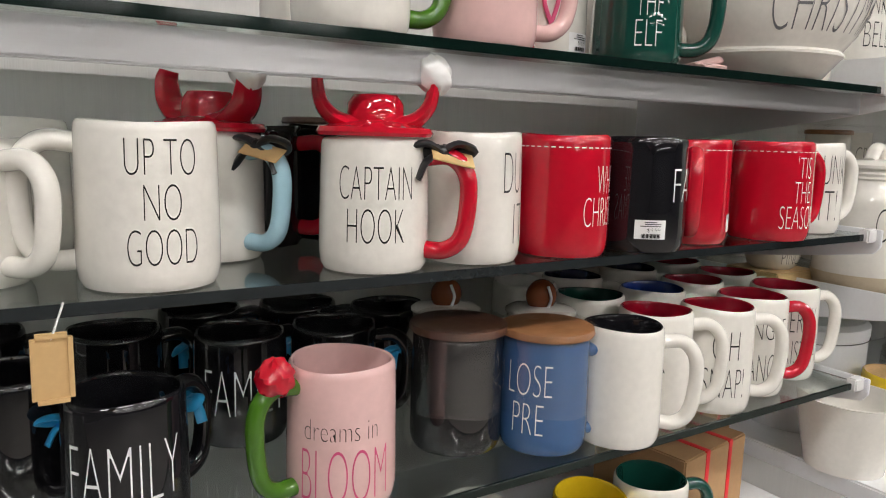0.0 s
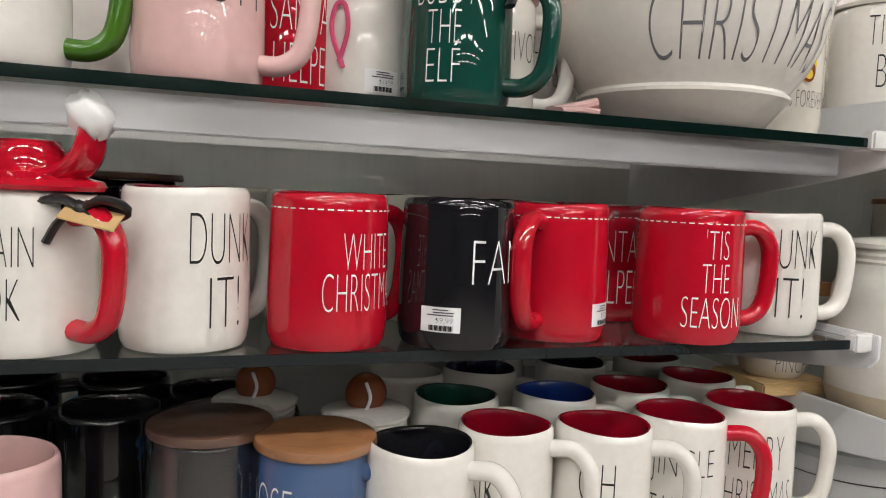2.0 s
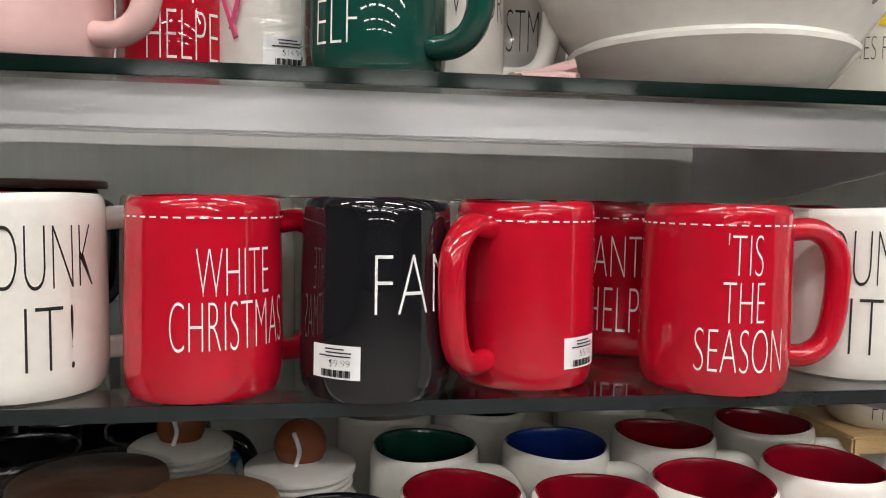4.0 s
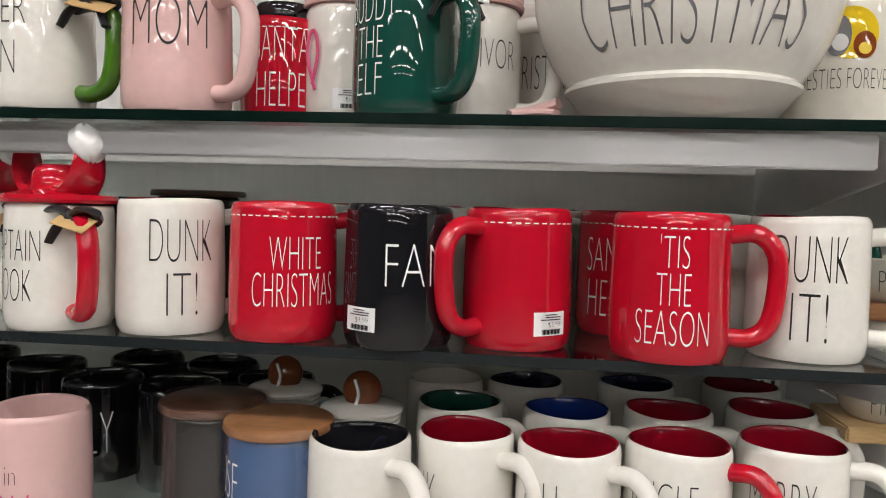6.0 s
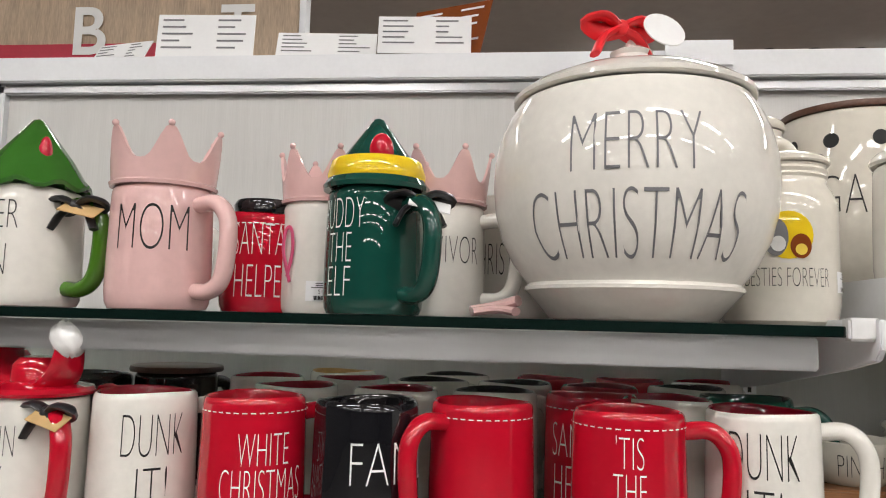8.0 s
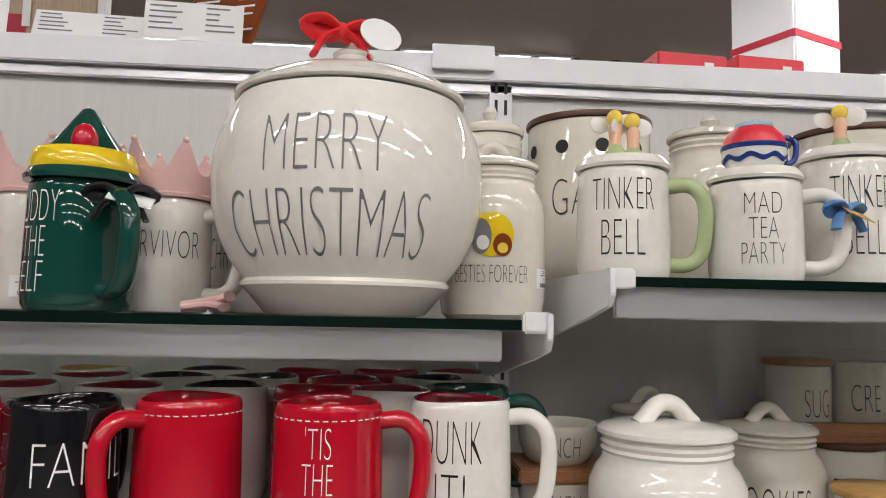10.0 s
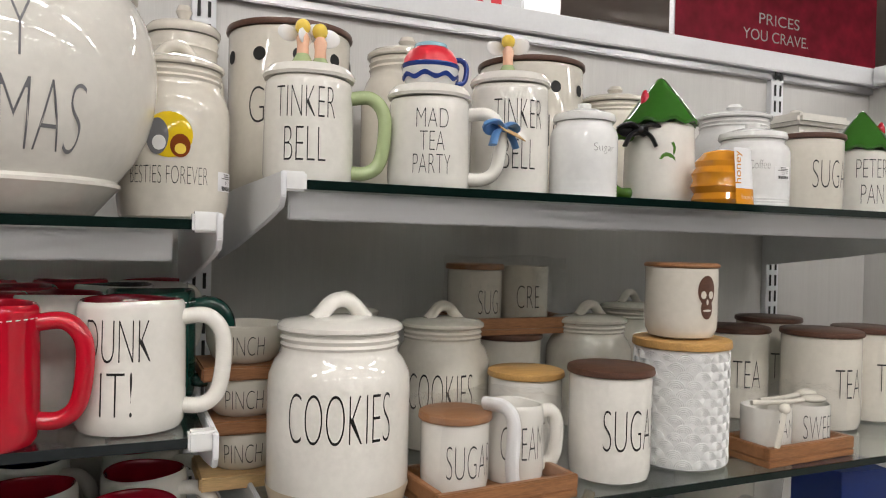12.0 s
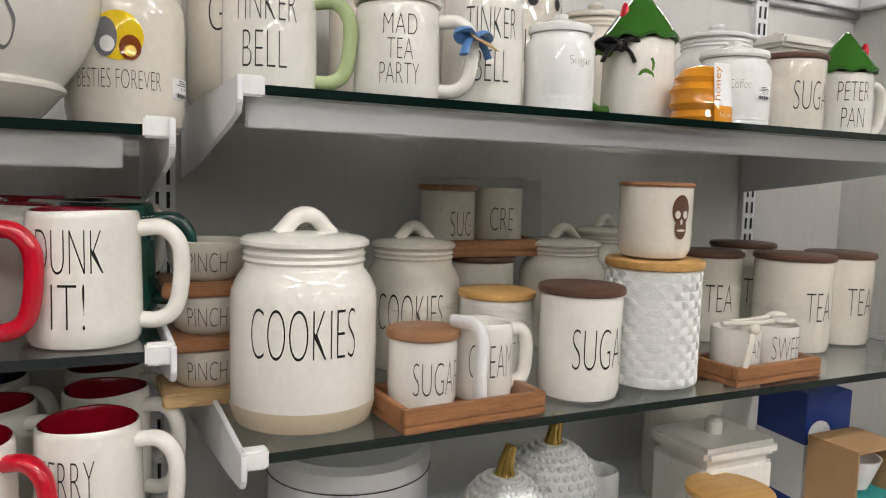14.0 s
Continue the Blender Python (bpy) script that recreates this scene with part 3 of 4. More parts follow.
def canister(x, y, z, r, h, label, lines=(), at=-110, knob="loop", foot=False, name="cookie_jar", mat=WHITE, turn=0, group="canisters"):
    """A shouldered jar with a ringed neck and a domed lid."""
    c = thing(name, x, y, z, label, "canister", group)
    part("body", lathe(JAR(r, h), 64), mat, c)
    if foot:
        part("foot", lathe([(r * 0.93, -0.0002 + 0.0004), (r * 0.955, 0.0035), (r + 0.0006, 0.018), (r + 0.0006, h * 0.11)], 64), BISQUE, c, "unglazed clay foot")
    lid = part("lid", lathe([(0, h * 0.905), (r * 0.86, h * 0.905), (r * 0.885, h * 0.915), (r * 0.88, h * 0.935), (r * 0.80, h * 0.955), (r * 0.4, h * 0.975), (0, h * 0.98)], 64), mat, c)
    if knob == "loop":
        w = r * 0.31
        bm = tube([(-w * 1.3, 0, h * 0.955), (-w, 0, h * 0.985), (-w * 0.5, 0, h * 1.045), (0, 0, h * 1.062), (w * 0.5, 0, h * 1.045), (w, 0, h * 0.985), (w * 1.3, 0, h * 0.955)], r * 0.115, 1.2, 12)
        bm.transform(pose(0, 0, 0, 0, 0, turn))
        part("knob", bm, mat, lid)
    elif knob == "ball":
        part("knob", blob(0, 0, h * 1.06, r * 0.42, r * 0.34, r * 0.42), BROWN, lid, "brown ball-shaped knob")
        b = bmesh.new()
        tube([(-0.004, -r * 0.345, h * 1.06 - r * 0.3), (0, -r * 0.37, h * 1.06), (-0.004, -r * 0.345, h * 1.06 + r * 0.3)], 0.0016, 1, 8, 6, b)
        part("seam", b, WHITEINK, lid)
    else:
        part("knob", lathe([(0, h * 0.975), (r * 0.16, h * 0.975), (r * 0.13, h * 1.0), (r * 0.2, h * 1.03), (r * 0.14, h * 1.06), (0, h * 1.065)], 24), mat, lid)
    if lines:
        part("lettering", wrapped(lines, lambda q: r, at), INK, c)
    return c


canister(1.350, 0.552, Z3, 0.046, 0.125, "white canister with a brown ball knob", knob="ball", at=-100, lines=[("AM", 0.045, 0.026, 0.03)])
canister(1.255, 0.605, Z3, 0.045, 0.125, "white canister with a brown ball knob", knob="ball")

# ---- upper shelf ----
Z1 = 1.5222


def crown(parent, r, z, mat, n=6):
    bm = bmesh.new()
    seg = 72
    prof = lambda a: 0.020 + 0.030 * abs(math.cos(a * n / 2)) ** 3
    lo = [(r * math.cos(2 * math.pi * i / seg), r * math.sin(2 * math.pi * i / seg)) for i in range(seg)]
    rings = []
    for k, (sc, f) in enumerate(((1.0, 0), (1.03, 1), (0.97, 1), (0.94, 0))):
        rings.append([bm.verts.new((x * (sc + 0.10 * f * (prof(2 * math.pi * i / seg) - 0.02) / 0.03), y * (sc + 0.10 * f * (prof(2 * math.pi * i / seg) - 0.02) / 0.03), z + f * prof(2 * math.pi * i / seg))) for i, (x, y) in enumerate(lo)])
    rings.append(rings[0])
    for a, b in zip(rings, rings[1:]):
        for i in range(seg):
            bm.faces.new((a[i], a[(i + 1) % seg], b[(i + 1) % seg], b[i]))
    for i in range(n):
        a = 2 * math.pi * i / n
        blob(1.12 * r * math.cos(a), 1.12 * r * math.sin(a), z + 0.051, 0.003, 0.003, 0.003, bm)
    bmesh.ops.recalc_face_normals(bm, faces=bm.faces)
    lid = part("lid", lathe([(0, z - 0.002), (r * 1.02, z - 0.002), (r * 1.04, z + 0.001), (r * 0.98, z + 0.004), (0, z + 0.004)], 48), mat, parent, "crown-shaped lid")
    part("crown", bm, mat, lid)


def cone_hat(parent, r, z, h, mat, band=None, spot=None, face=-90):
    prof = [(0, z), (r * 1.06, z), (r * 1.08, z + 0.004), (r * 0.95, z + 0.012), (r * 0.72, z + h * 0.42), (r * 0.36, z + h * 0.74), (r * 0.12, z + h * 0.96), (0, z + h)]
    lid = part("lid", lathe(prof, 40, None if band else (lambda a, q: 0.003 * math.sin(9 * a) * (q < z + 0.006))), mat, parent, "pointed hat-shaped lid")
    if band:
        part("hat_band", lathe([(r * 0.985, z + 0.010), (r * 1.0, z + 0.014), (r * 0.93, z + 0.026), (r * 0.88, z + 0.028)], 40), band, lid, "yellow band")
    if spot:
        rr = r * 0.60
        part("feather", blob(rr * math.cos(radians(face)), rr * math.sin(radians(face)), z + h * 0.46, *((0.011, 0.011, 0.017) if band else (0.006, 0.006, 0.016))), RED, lid, "red ornament on the hat")


m = mug(1.070, 0.470, Z1, "white mug lettered PETER PAN with a green hat lid", r=0.047, h=0.108, grip=LEAF, angle=-10, lines=[("PETER", 0.068, 0.026, 0.050), ("PAN", 0.028, 0.027, 0.034)], at=-98, name="lidded_mug")
cone_hat(m, 0.047, 0.109, 0.070, GRASS, None, True, -40)
ribbon_bow(m, 0.058, -0.02, 0.092, RIBBON, 0.026, 0, KRAFT)
m = mug(1.199, 0.470, Z1, "pink mug lettered MOM with a crown lid", PINK, r=0.046, h=0.110, angle=-20, lines=[("MOM", 0.052, 0.040, 0.062)], at=-74, name="lidded_mug")
crown(m, 0.046, 0.112, PINK)
m = mug(1.268, 0.550, Z1, "red mug lettered SANTA'S HELPER with a black lid", RED, r=0.042, h=0.098, angle=40, lines=[("SANTA'S", 0.056, 0.032, 0.062), ("HELPER", 0.014, 0.032, 0.056)], at=-70, ink=WHITEINK, stitch=True, name="lidded_mug")
part("lid", lathe([(0, 0.099), (0.030, 0.099), (0.031, 0.108), (0.028, 0.113), (0.010, 0.115), (0, 0.115)], 32), BLACK, m, "black rubber lid")
m = mug(1.332, 0.545, Z1, "white mug with a pink crown lid and price sticker", r=0.042, h=0.108, angle=150, name="lidded_mug")
crown(m, 0.042, 0.110, PINK)
price_sticker(m, mug_rad(0.042, 0.108), -75, 0.012, "$14.99")
rib = bmesh.new()
tube([(0.000, -0.044, 0.035), (0.007, -0.044, 0.060), (0.004, -0.044, 0.080), (-0.004, -0.044, 0.080), (-0.007, -0.044, 0.060), (0.004, -0.044, 0.030)], 0.0022, 0.5, 8, 6, rib)
rib.transform(pose(0, 0, 0, 0, 0, -35))
part("ribbon_motif", rib, PINKINK, m, "rose awareness ribbon")
m = mug(1.397, 0.478, Z1, "dark green mug lettered BUDDY THE ELF with an elf hat lid", GREEN, r=0.045, h=0.110, angle=-42, lines=[("BUDDY", 0.074, 0.026, 0.046), ("THE", 0.045, 0.025, 0.026), ("ELF", 0.016, 0.025, 0.026)], at=-122, ink=WHITEINK, name="lidded_mug")
cone_hat(m, 0.045, 0.111, 0.070, GREEN, YELLOW, True, -72)
ribbon_bow(m, 0.045, -0.036, 0.098, RIBBON, 0.026, 10, PAPER)
m = mug(1.452, 0.545, Z1, "white mug lettered SURVIVOR with a pink crown lid", r=0.042, h=0.108, angle=-12, lines=[("SURVIVOR", 0.050, 0.026, 0.075)], at=-84, name="lidded_mug")
crown(m, 0.042, 0.110, PINK)
mug(1.520, 0.640, Z1, "white mug lettered CHRISTMAS behind the jar", r=0.050, h=0.13, angle=10, lines=[("CHRISTMAS", 0.045, 0.034, 0.08)], at=-100)
mug(1.10, 0.64, Z1, "white mug with a printed blue figure", r=0.045, h=0.11, angle=20)
ribn = thing("pink_ribbon_charm", 1.505, 0.480, Z1, "small pink ceramic bow lying on the glass", "charm")
b = bmesh.new()
tube([(-0.020, 0, 0.006), (0, 0.003, 0.010), (0.022, -0.004, 0.016)], 0.005, 2.0, 10, 5, b)
tube([(-0.018, -0.01, 0.005), (0.004, -0.006, 0.008), (0.020, -0.014, 0.006)], 0.004, 2.0, 10, 5, b)
part("bow", b, PINK, ribn)

# big round cookie jar
CJ = [(0, 0.001), (0.066, 0), (0.074, 0.002), (0.0915, 0.023), (0.0955, 0.026), (0.0958, 0.029), (0.0930, 0.032), (0.106, 0.049), (0.1165, 0.070), (0.1228, 0.094), (0.125, 0.118), (0.1242, 0.140), (0.120, 0.160), (0.113, 0.178), (0.104, 0.193)]


def cj_rad(z):
    for (r0, z0), (r1, z1) in zip(CJ[1:], CJ[2:]):
        if z0 <= z <= z1:
            return r0 + (r1 - r0) * (z - z0) / (z1 - z0)
    return 0.1


jar = thing("cookie_jar", 1.628, 0.500, Z1, "large round white cookie jar lettered MERRY CHRISTMAS with a red bow", "cookie jar")
part("body", lathe(CJ, 96), WHITE, jar)
lid = part("lid", lathe([(0, 0.195), (0.104, 0.195), (0.1075, 0.197), (0.1075, 0.201), (0.098, 0.208), (0.074, 0.219), (0.044, 0.229), (0.026, 0.234), (0.019, 0.238), (0.017, 0.243), (0.0195, 0.247), (0.013, 0.251), (0, 0.252)], 80), WHITE, jar, "domed white lid with a ridged knob")
part("loop", lathe([(0, 0.250), (0.006, 0.250), (0.005, 0.260), (0, 0.262)], 16), WHITE, lid)
part("lettering", wrapped([("MERRY", 0.112, 0.047, 0.101), ("CHRISTMAS", 0.046, 0.054, 0.172)], cj_rad, -97), GREYINK, jar)
ribbon_bow(jar, -0.012, -0.008, 0.268, REDRIB, 0.034, 20)
t = lathe([(0, -0.0007), (0.020, -0.0007), (0.020, 0.0007), (0, 0.0007)], 24)
t.transform(pose(0.026, -0.020, 0.262, 62, 20, 10))
part("swing_tag", t, PAPER, jar, "round white swing tag")

c = canister(1.772, 0.550, Z1, 0.053, 0.165, "cream cookie jar lettered BESTIES FOREVER with a round yellow motif", [("BESTIES FOREVER", 0.034, 0.017, 0.074)], -99, "loop", mat=CREAM)
part("motif", spot(lambda z: 0.053, -99, 0.080, 0.0215, 0.0215), YELLOW, c, "yellow printed patch with plain shapes")
for a, zc, hw, hz, mt in ((-110, 0.078, 0.010, 0.017, GREYINK), (-108, 0.072, 0.006, 0.007, BRIGHT), (-88, 0.070, 0.009, 0.011, BROWN), (-88, 0.067, 0.005, 0.005, HAIR)):
    part("motif_shape", spot(lambda z: 0.053, a, zc, hw, hz, 0.0012 if hw > 0.007 else 0.0017), mt, c)
price_sticker(c, lambda z: 0.053, -28, 0.030, "$12.99")
c = canister(1.79, 0.70, Z1, 0.048, 0.245, "tall cream lidded canister at the back", knob="knob", mat=CREAM)

# ---- second bay, upper shelf ----
ZB1 = 1.5612


def fairy(parent, x, y, z, turn):
    """A small winged ceramic finial, kept plain."""
    bm = blob(0, 0.001, 0.0305, 0.0056, 0.0058, 0.0060)
    lid = part("finial", bm, HAIR, parent, "winged ceramic finial with a golden top")
    b = lathe([(0.0045, 0.010), (0.0042, 0.016), (0.0050, 0.022), (0.0030, 0.026), (0, 0.027)], 16)
    part("finial_body", b, SKIN, lid)
    part("finial_skirt", lathe([(0, 0), (0.0085, 0.0005), (0.0075, 0.005), (0.0045, 0.0105), (0, 0.011)], 12, lambda a, q: 0.0012 * math.sin(5 * a) * (q < 0.004)), PALEGREEN, lid)
    part("wing", blob(-0.010, 0.005, 0.026, 0.009, 0.0012, 0.006, None, 25), BRIGHT, lid)
    part("wing", blob(0.010, 0.005, 0.028, 0.009, 0.0012, 0.007, None, -25), BRIGHT, lid)
    lid.matrix_basis = pose(x, y, z - 0.002, 0, 0, turn) @ Matrix.Scale(1.45, 4)


def topper_lid(m, r, h):
    return part("lid", lathe([(0, h), (r * 1.0, h), (r * 1.03, h + 0.003), (r * 1.0, h + 0.007), (r * 0.9, h + 0.012), (0, h + 0.015)], 48), WHITE, m, "white lid")


m = mug(1.905, 0.540, ZB1, "white mug lettered TINKER BELL with a green handle", r=0.047, h=0.112, grip=PALEGREEN, angle=-20, lines=[("TINKER", 0.068, 0.032, 0.062), ("BELL", 0.025, 0.034, 0.042)], at=-108, name="lidded_mug", group="character mugs")
topper_lid(m, 0.047, 0.113)
fairy(m, -0.008, 0, 0.128, 0)
fairy(m, 0.010, -0.004, 0.124, 20)
m = mug(2.033, 0.515, ZB1, "white mug lettered MAD TEA PARTY with a teacup lid", r=0.045, h=0.100, angle=-25, grip=WHITE, lines=[("MAD", 0.066, 0.020, 0.034), ("TEA", 0.042, 0.020, 0.026), ("PARTY", 0.017, 0.021, 0.040)], at=-108, name="lidded_mug", group="character mugs")
topper_lid(m, 0.045, 0.101)
cup = part("teacup", lathe([(0, 0.114), (0.021, 0.113), (0.027, 0.119), (0.0305, 0.129), (0.0312, 0.138), (0.028, 0.1385), (0, 0.138)], 40), BRIGHT, m, "white teacup finial with a blue wavy rim")
part("cup_filling", lathe([(0.0302, 0.1386), (0.0290, 0.146), (0.0240, 0.154), (0.0150, 0.160), (0, 0.162)], 40), BOXRED, cup, "red dome in the cup")
part("cup_cap", lathe([(0.0190, 0.1578), (0.0175, 0.162), (0.0100, 0.165), (0, 0.166)], 32), SKYBLUE, cup, "pale blue cap")
part("cup_wave", lathe([(0.0296, 0.122), (0.0312, 0.1245), (0.0312, 0.127)], 64, lambda a, q: 0.0022 * math.sin(8 * a)), DEEPBLUE, cup, "blue wavy line")
part("cup_rim", lathe([(0.0312, 0.134), (0.0322, 0.136), (0.0318, 0.139), (0.0300, 0.1395)], 48), DEEPBLUE, cup, "blue rim")
h = handle_bm(0.026, 0.036, -10, 0.015, 0.003)
h.transform(pose(0, 0, 0.116))
part("cup_handle", h, DEEPBLUE, cup)
ribbon_bow(m, 0.070, -0.036, 0.072, material("blue_satin", (0.10, 0.24, 0.50), 0.4), 0.024, 20, KRAFT)
m = mug(2.150, 0.545, ZB1, "tall white canister mug lettered TINKER BELL", r=0.047, h=0.132, grip=False, lines=[("TINKER", 0.078, 0.034, 0.060), ("BELL", 0.032, 0.034, 0.040)], at=-104, name="lidded_mug", group="character mugs")
topper_lid(m, 0.047, 0.133)
fairy(m, -0.004, 0, 0.146, -20)


def ribbed_jar(x, y, z, r, h, label, word, at):
    c = thing("storage_jar", x, y, z, label, "canister", "ribbed jars")
    prof = [(0, 0.001), (r * 0.92, 0), (r, 0.004)]
    for i in range(4):
        prof += [(r, 0.006 + i * 0.004), (r * 0.985, 0.008 + i * 0.004)]
    prof += [(r, 0.024), (r, h * 0.66), (r * 0.95, h * 0.72), (r * 0.84, h * 0.77), (r * 0.84, h * 0.80)]
    part("body", lathe(prof, 48), BRIGHT, c)
    part("lid", lathe([(0, h * 0.805), (r * 0.9, h * 0.805), (r * 0.93, h * 0.83), (r * 0.9, h * 0.88), (r * 0.5, h * 0.93), (r * 0.2, h * 0.94), (r * 0.2, h), (0, h)], 40), BRIGHT, c)
    part("lettering", wrapped([(word, h * 0.46, 0.012, 0.029)], lambda q: r, at), INK, c)
    return c


ribbed_jar(2.240, 0.520, ZB1, 0.041, 0.118, "small white ribbed sugar jar", "Sugar", -88)
m = mug(2.390, 0.560, ZB1, "white mug with a green pointed hat lid and leaping figure print", r=0.047, h=0.108, grip=LEAF, angle=175, name="lidded_mug", group="character mugs")
cone_hat(m, 0.047, 0.109, 0.066, GRASS, None, True, -175)
ribbon_bow(m, -0.050, -0.02, 0.098, RIBBON, 0.026, -20)
b = bmesh.new()
tube([(-0.014, 0, 0.060), (-0.006, 0, 0.066), (0.003, 0, 0.062), (0.010, 0, 0.052), (0.016, 0, 0.044)], 0.0034, 1, 8, 5, b)
tube([(0.003, 0, 0.064), (0.005, 0, 0.074), (0.002, 0, 0.082)], 0.002, 1, 8, 5, b)
for v in b.verts:
    a = radians(-112) + v.co.x / 0.047
    q = 0.0460 + 0.12 * v.co.y
    v.co = Vector((q * math.cos(a), q * math.sin(a), v.co.z))
part("print", b, LEAF, m, "green printed leaping shape")
hp = thing("honey_pot", 2.418, 0.476, ZB1, "amber hive-shaped honey pot with a paper sleeve", "honey pot")
part("body", lathe([(0, 0), (0.031, 0), (0.036, 0.007), (0.0325, 0.015), (0.0375, 0.023), (0.034, 0.031), (0.036, 0.040), (0.031, 0.048), (0.032, 0.055), (0.023, 0.066), (0.010, 0.070), (0, 0.071)], 40), ORANGE, hp)
hp_rad = lambda z: 0.0388 - 0.005 * z / 0.07
sl = part("sleeve", patch(hp_rad, -78, 0.002, 0.070, 0.019, 0.0004), PAPER, hp, "white and orange paper sleeve")
part("sleeve_foot", patch(hp_rad, -78, 0.001, 0.020, 0.0195, 0.0008), ORANGE, sl, "orange band round the sleeve")
part("small_lettering", wrapped([("honey", 0.005, 0.008, 0.024)], lambda z: hp_rad(z) + 0.0005, -78), WHITEINK, sl)
b = letters("honey", 0.011, 0.040, 0.0)
for v in b.verts:
    px, pz = -v.co.y, v.co.x
    z = 0.046 + pz
    a = radians(-92) + px / 0.036
    v.co = Vector(((hp_rad(z) + 0.0009) * math.cos(a), (hp_rad(z) + 0.0009) * math.sin(a), z))
part("lettering", b, ORANGE, sl)
c = ribbed_jar(2.575, 0.575, ZB1, 0.052, 0.130, "white ribbed coffee jar with a price sticker", "Coffee", -125)
price_sticker(c, lambda z: 0.052, -85, 0.045, "$7.99")


def crock(x, y, z, r, h, lid, label, lines=(), at=-110, body=CREAM, group="storage crocks", wrap=False, name="storage_crock", foot=False):
    """A straight crock with a flat wooden lid."""
    c = thing(name, x, y, z, label, "canister", group)
    part("body", lathe([(0, 0.001), (r * 0.84, 0), (r * 0.94, 0.003), (r * 0.99, 0.012), (r, 0.03), (r, h - 0.004), (r * 0.985, h), (r * 0.94, h), (r * 0.93, h - 0.006), (r * 0.9, 0.012), (0, 0.008)], 56), body, c)
    if lid:
        part("lid", lathe(rim_lid(r, h + 0.001, 0.008, 0.0022), 48), lid, c, "flat round wooden lid")
    if lines:
        part("lettering", wrapped(lines, lambda q: r, at), INK, c)
    return c


crock(2.690, 0.575, ZB1, 0.050, 0.112, DARKWOOD, "cream crock lettered SUGAR with a dark wooden lid", [("SUGAR", 0.038, 0.042, 0.075)], -90)
m = mug(2.830, 0.590, ZB1, "white mug lettered PETER PAN with a green hat lid", r=0.045, h=0.108, grip=None, angle=-10, lines=[("PETER", 0.062, 0.030, 0.048), ("PAN", 0.022, 0.030, 0.034)], at=-120, name="lidded_mug", group="character mugs")
cone_hat(m, 0.045, 0.109, 0.066, GRASS, None, True, -60)


def vented(x, y, word, at):
    c = crock(x, y, ZB1, 0.078, 0.205, DARKWOOD, "tall cream vented crock with round holes and a dark lid", [(word, 0.085, 0.045, 0.02 * len(word))], at, name="vented_crock", group="vented crocks")
    for i in range(10):
        a = 2 * math.pi * i / 10 + 0.25
        q = lathe([(0, 0), (0.0085, 0)], 20)
        q.transform(Matrix.Translation((0.0785 * math.cos(a), 0.0785 * math.sin(a), 0.17)) @ Matrix.Rotation(a, 4, "Z") @ Matrix.Rotation(math.pi / 2, 4, "Y"))
        part("vent_hole", q, SLOT, c, "dark round vent hole", False)


vented(1.925, 0.735, "GARLIC", -95)
vented(2.290, 0.735, "ONIONS", -95)
canister(2.085, 0.725, ZB1, 0.062, 0.215, "cream ribbed canister at the back of the shelf", knob="knob", mat=CREAM)
canister(2.700, 0.735, ZB1, 0.070, 0.185, "white ringed canister at the back of the shelf", knob="knob", mat=BRIGHT)
canister(2.450, 0.740, ZB1, 0.064, 0.190, "cream canister at the back of the shelf", knob="knob", mat=CREAM)
sq = thing("square_canister", 2.860, 0.745, ZB1, "square white canister lettered COFFEE", "canister")
part("body", box(-0.062, -0.062, 0, 0.062, 0.062, 0.165, 0.012), WHITE, sq)
lid = part("lid", box(-0.065, -0.065, 0.166, 0.065, 0.065, 0.186, 0.006), WHITE, sq)
part("knob", blob(0, 0, 0.194, 0.014, 0.014, 0.010), WHITE, lid)
w = letters("COFFEE", 0.026, 0.07)
w.transform(pose(0, -0.0628, 0.10, 90, 0, 0))
part("lettering", w, INK, sq)

# ---- second bay, lower glass ----
ZB2 = 1.2432
canister(1.933, 0.500, ZB2, 0.0725, 0.191, "large white cookie jar lettered COOKIES with a clay foot", [("COOKIES", 0.072, 0.047, 0.103)], -105, "loop", True, turn=10)
canister(2.115, 0.650, ZB2, 0.062, 0.170, "white cookie jar lettered COOKIES behind the front row", [("COOKIES", 0.055, 0.045, 0.085)], -115, "loop", turn=10, mat=CREAM)
canister(2.375, 0.690, ZB2, 0.064, 0.165, "white cookie jar with a loop knob at the back", [], -115, "loop", turn=10, mat=CREAM)
canister(2.02, 0.78, ZB2, 0.055, 0.175, "white lidded jar at the back", [], -115, "loop", turn=10, mat=CREAM)
canister(2.52, 0.78, ZB2, 0.055, 0.175, "white lidded jar at the back", [], -115, "loop", turn=10, mat=CREAM)


def tray(x0, y0, x1, y1, z, mat, label, turn=0):
    t = thing("wooden_tray", (x0 + x1) / 2, (y0 + y1) / 2, z, label, "tray", "wooden trays", turn)
    w, d = (x1 - x0) / 2, (y1 - y0) / 2
    part("base", box(-w, -d, 0, w, d, 0.008, 0.001), mat, t)
    for nm, a in (("rim_front", (-w, -d, 0.0085, w, -d + 0.008, 0.024)), ("rim_back", (-w, d - 0.008, 0.0085, w, d, 0.024)), ("rim_side", (-w, -d + 0.0085, 0.0085, -w + 0.008, d - 0.0085, 0.024)), ("rim_side", (w - 0.008, -d + 0.0085, 0.0085, w, d - 0.0085, 0.024))):
        part(nm, box(*a, 0.001), mat, t)
    return t


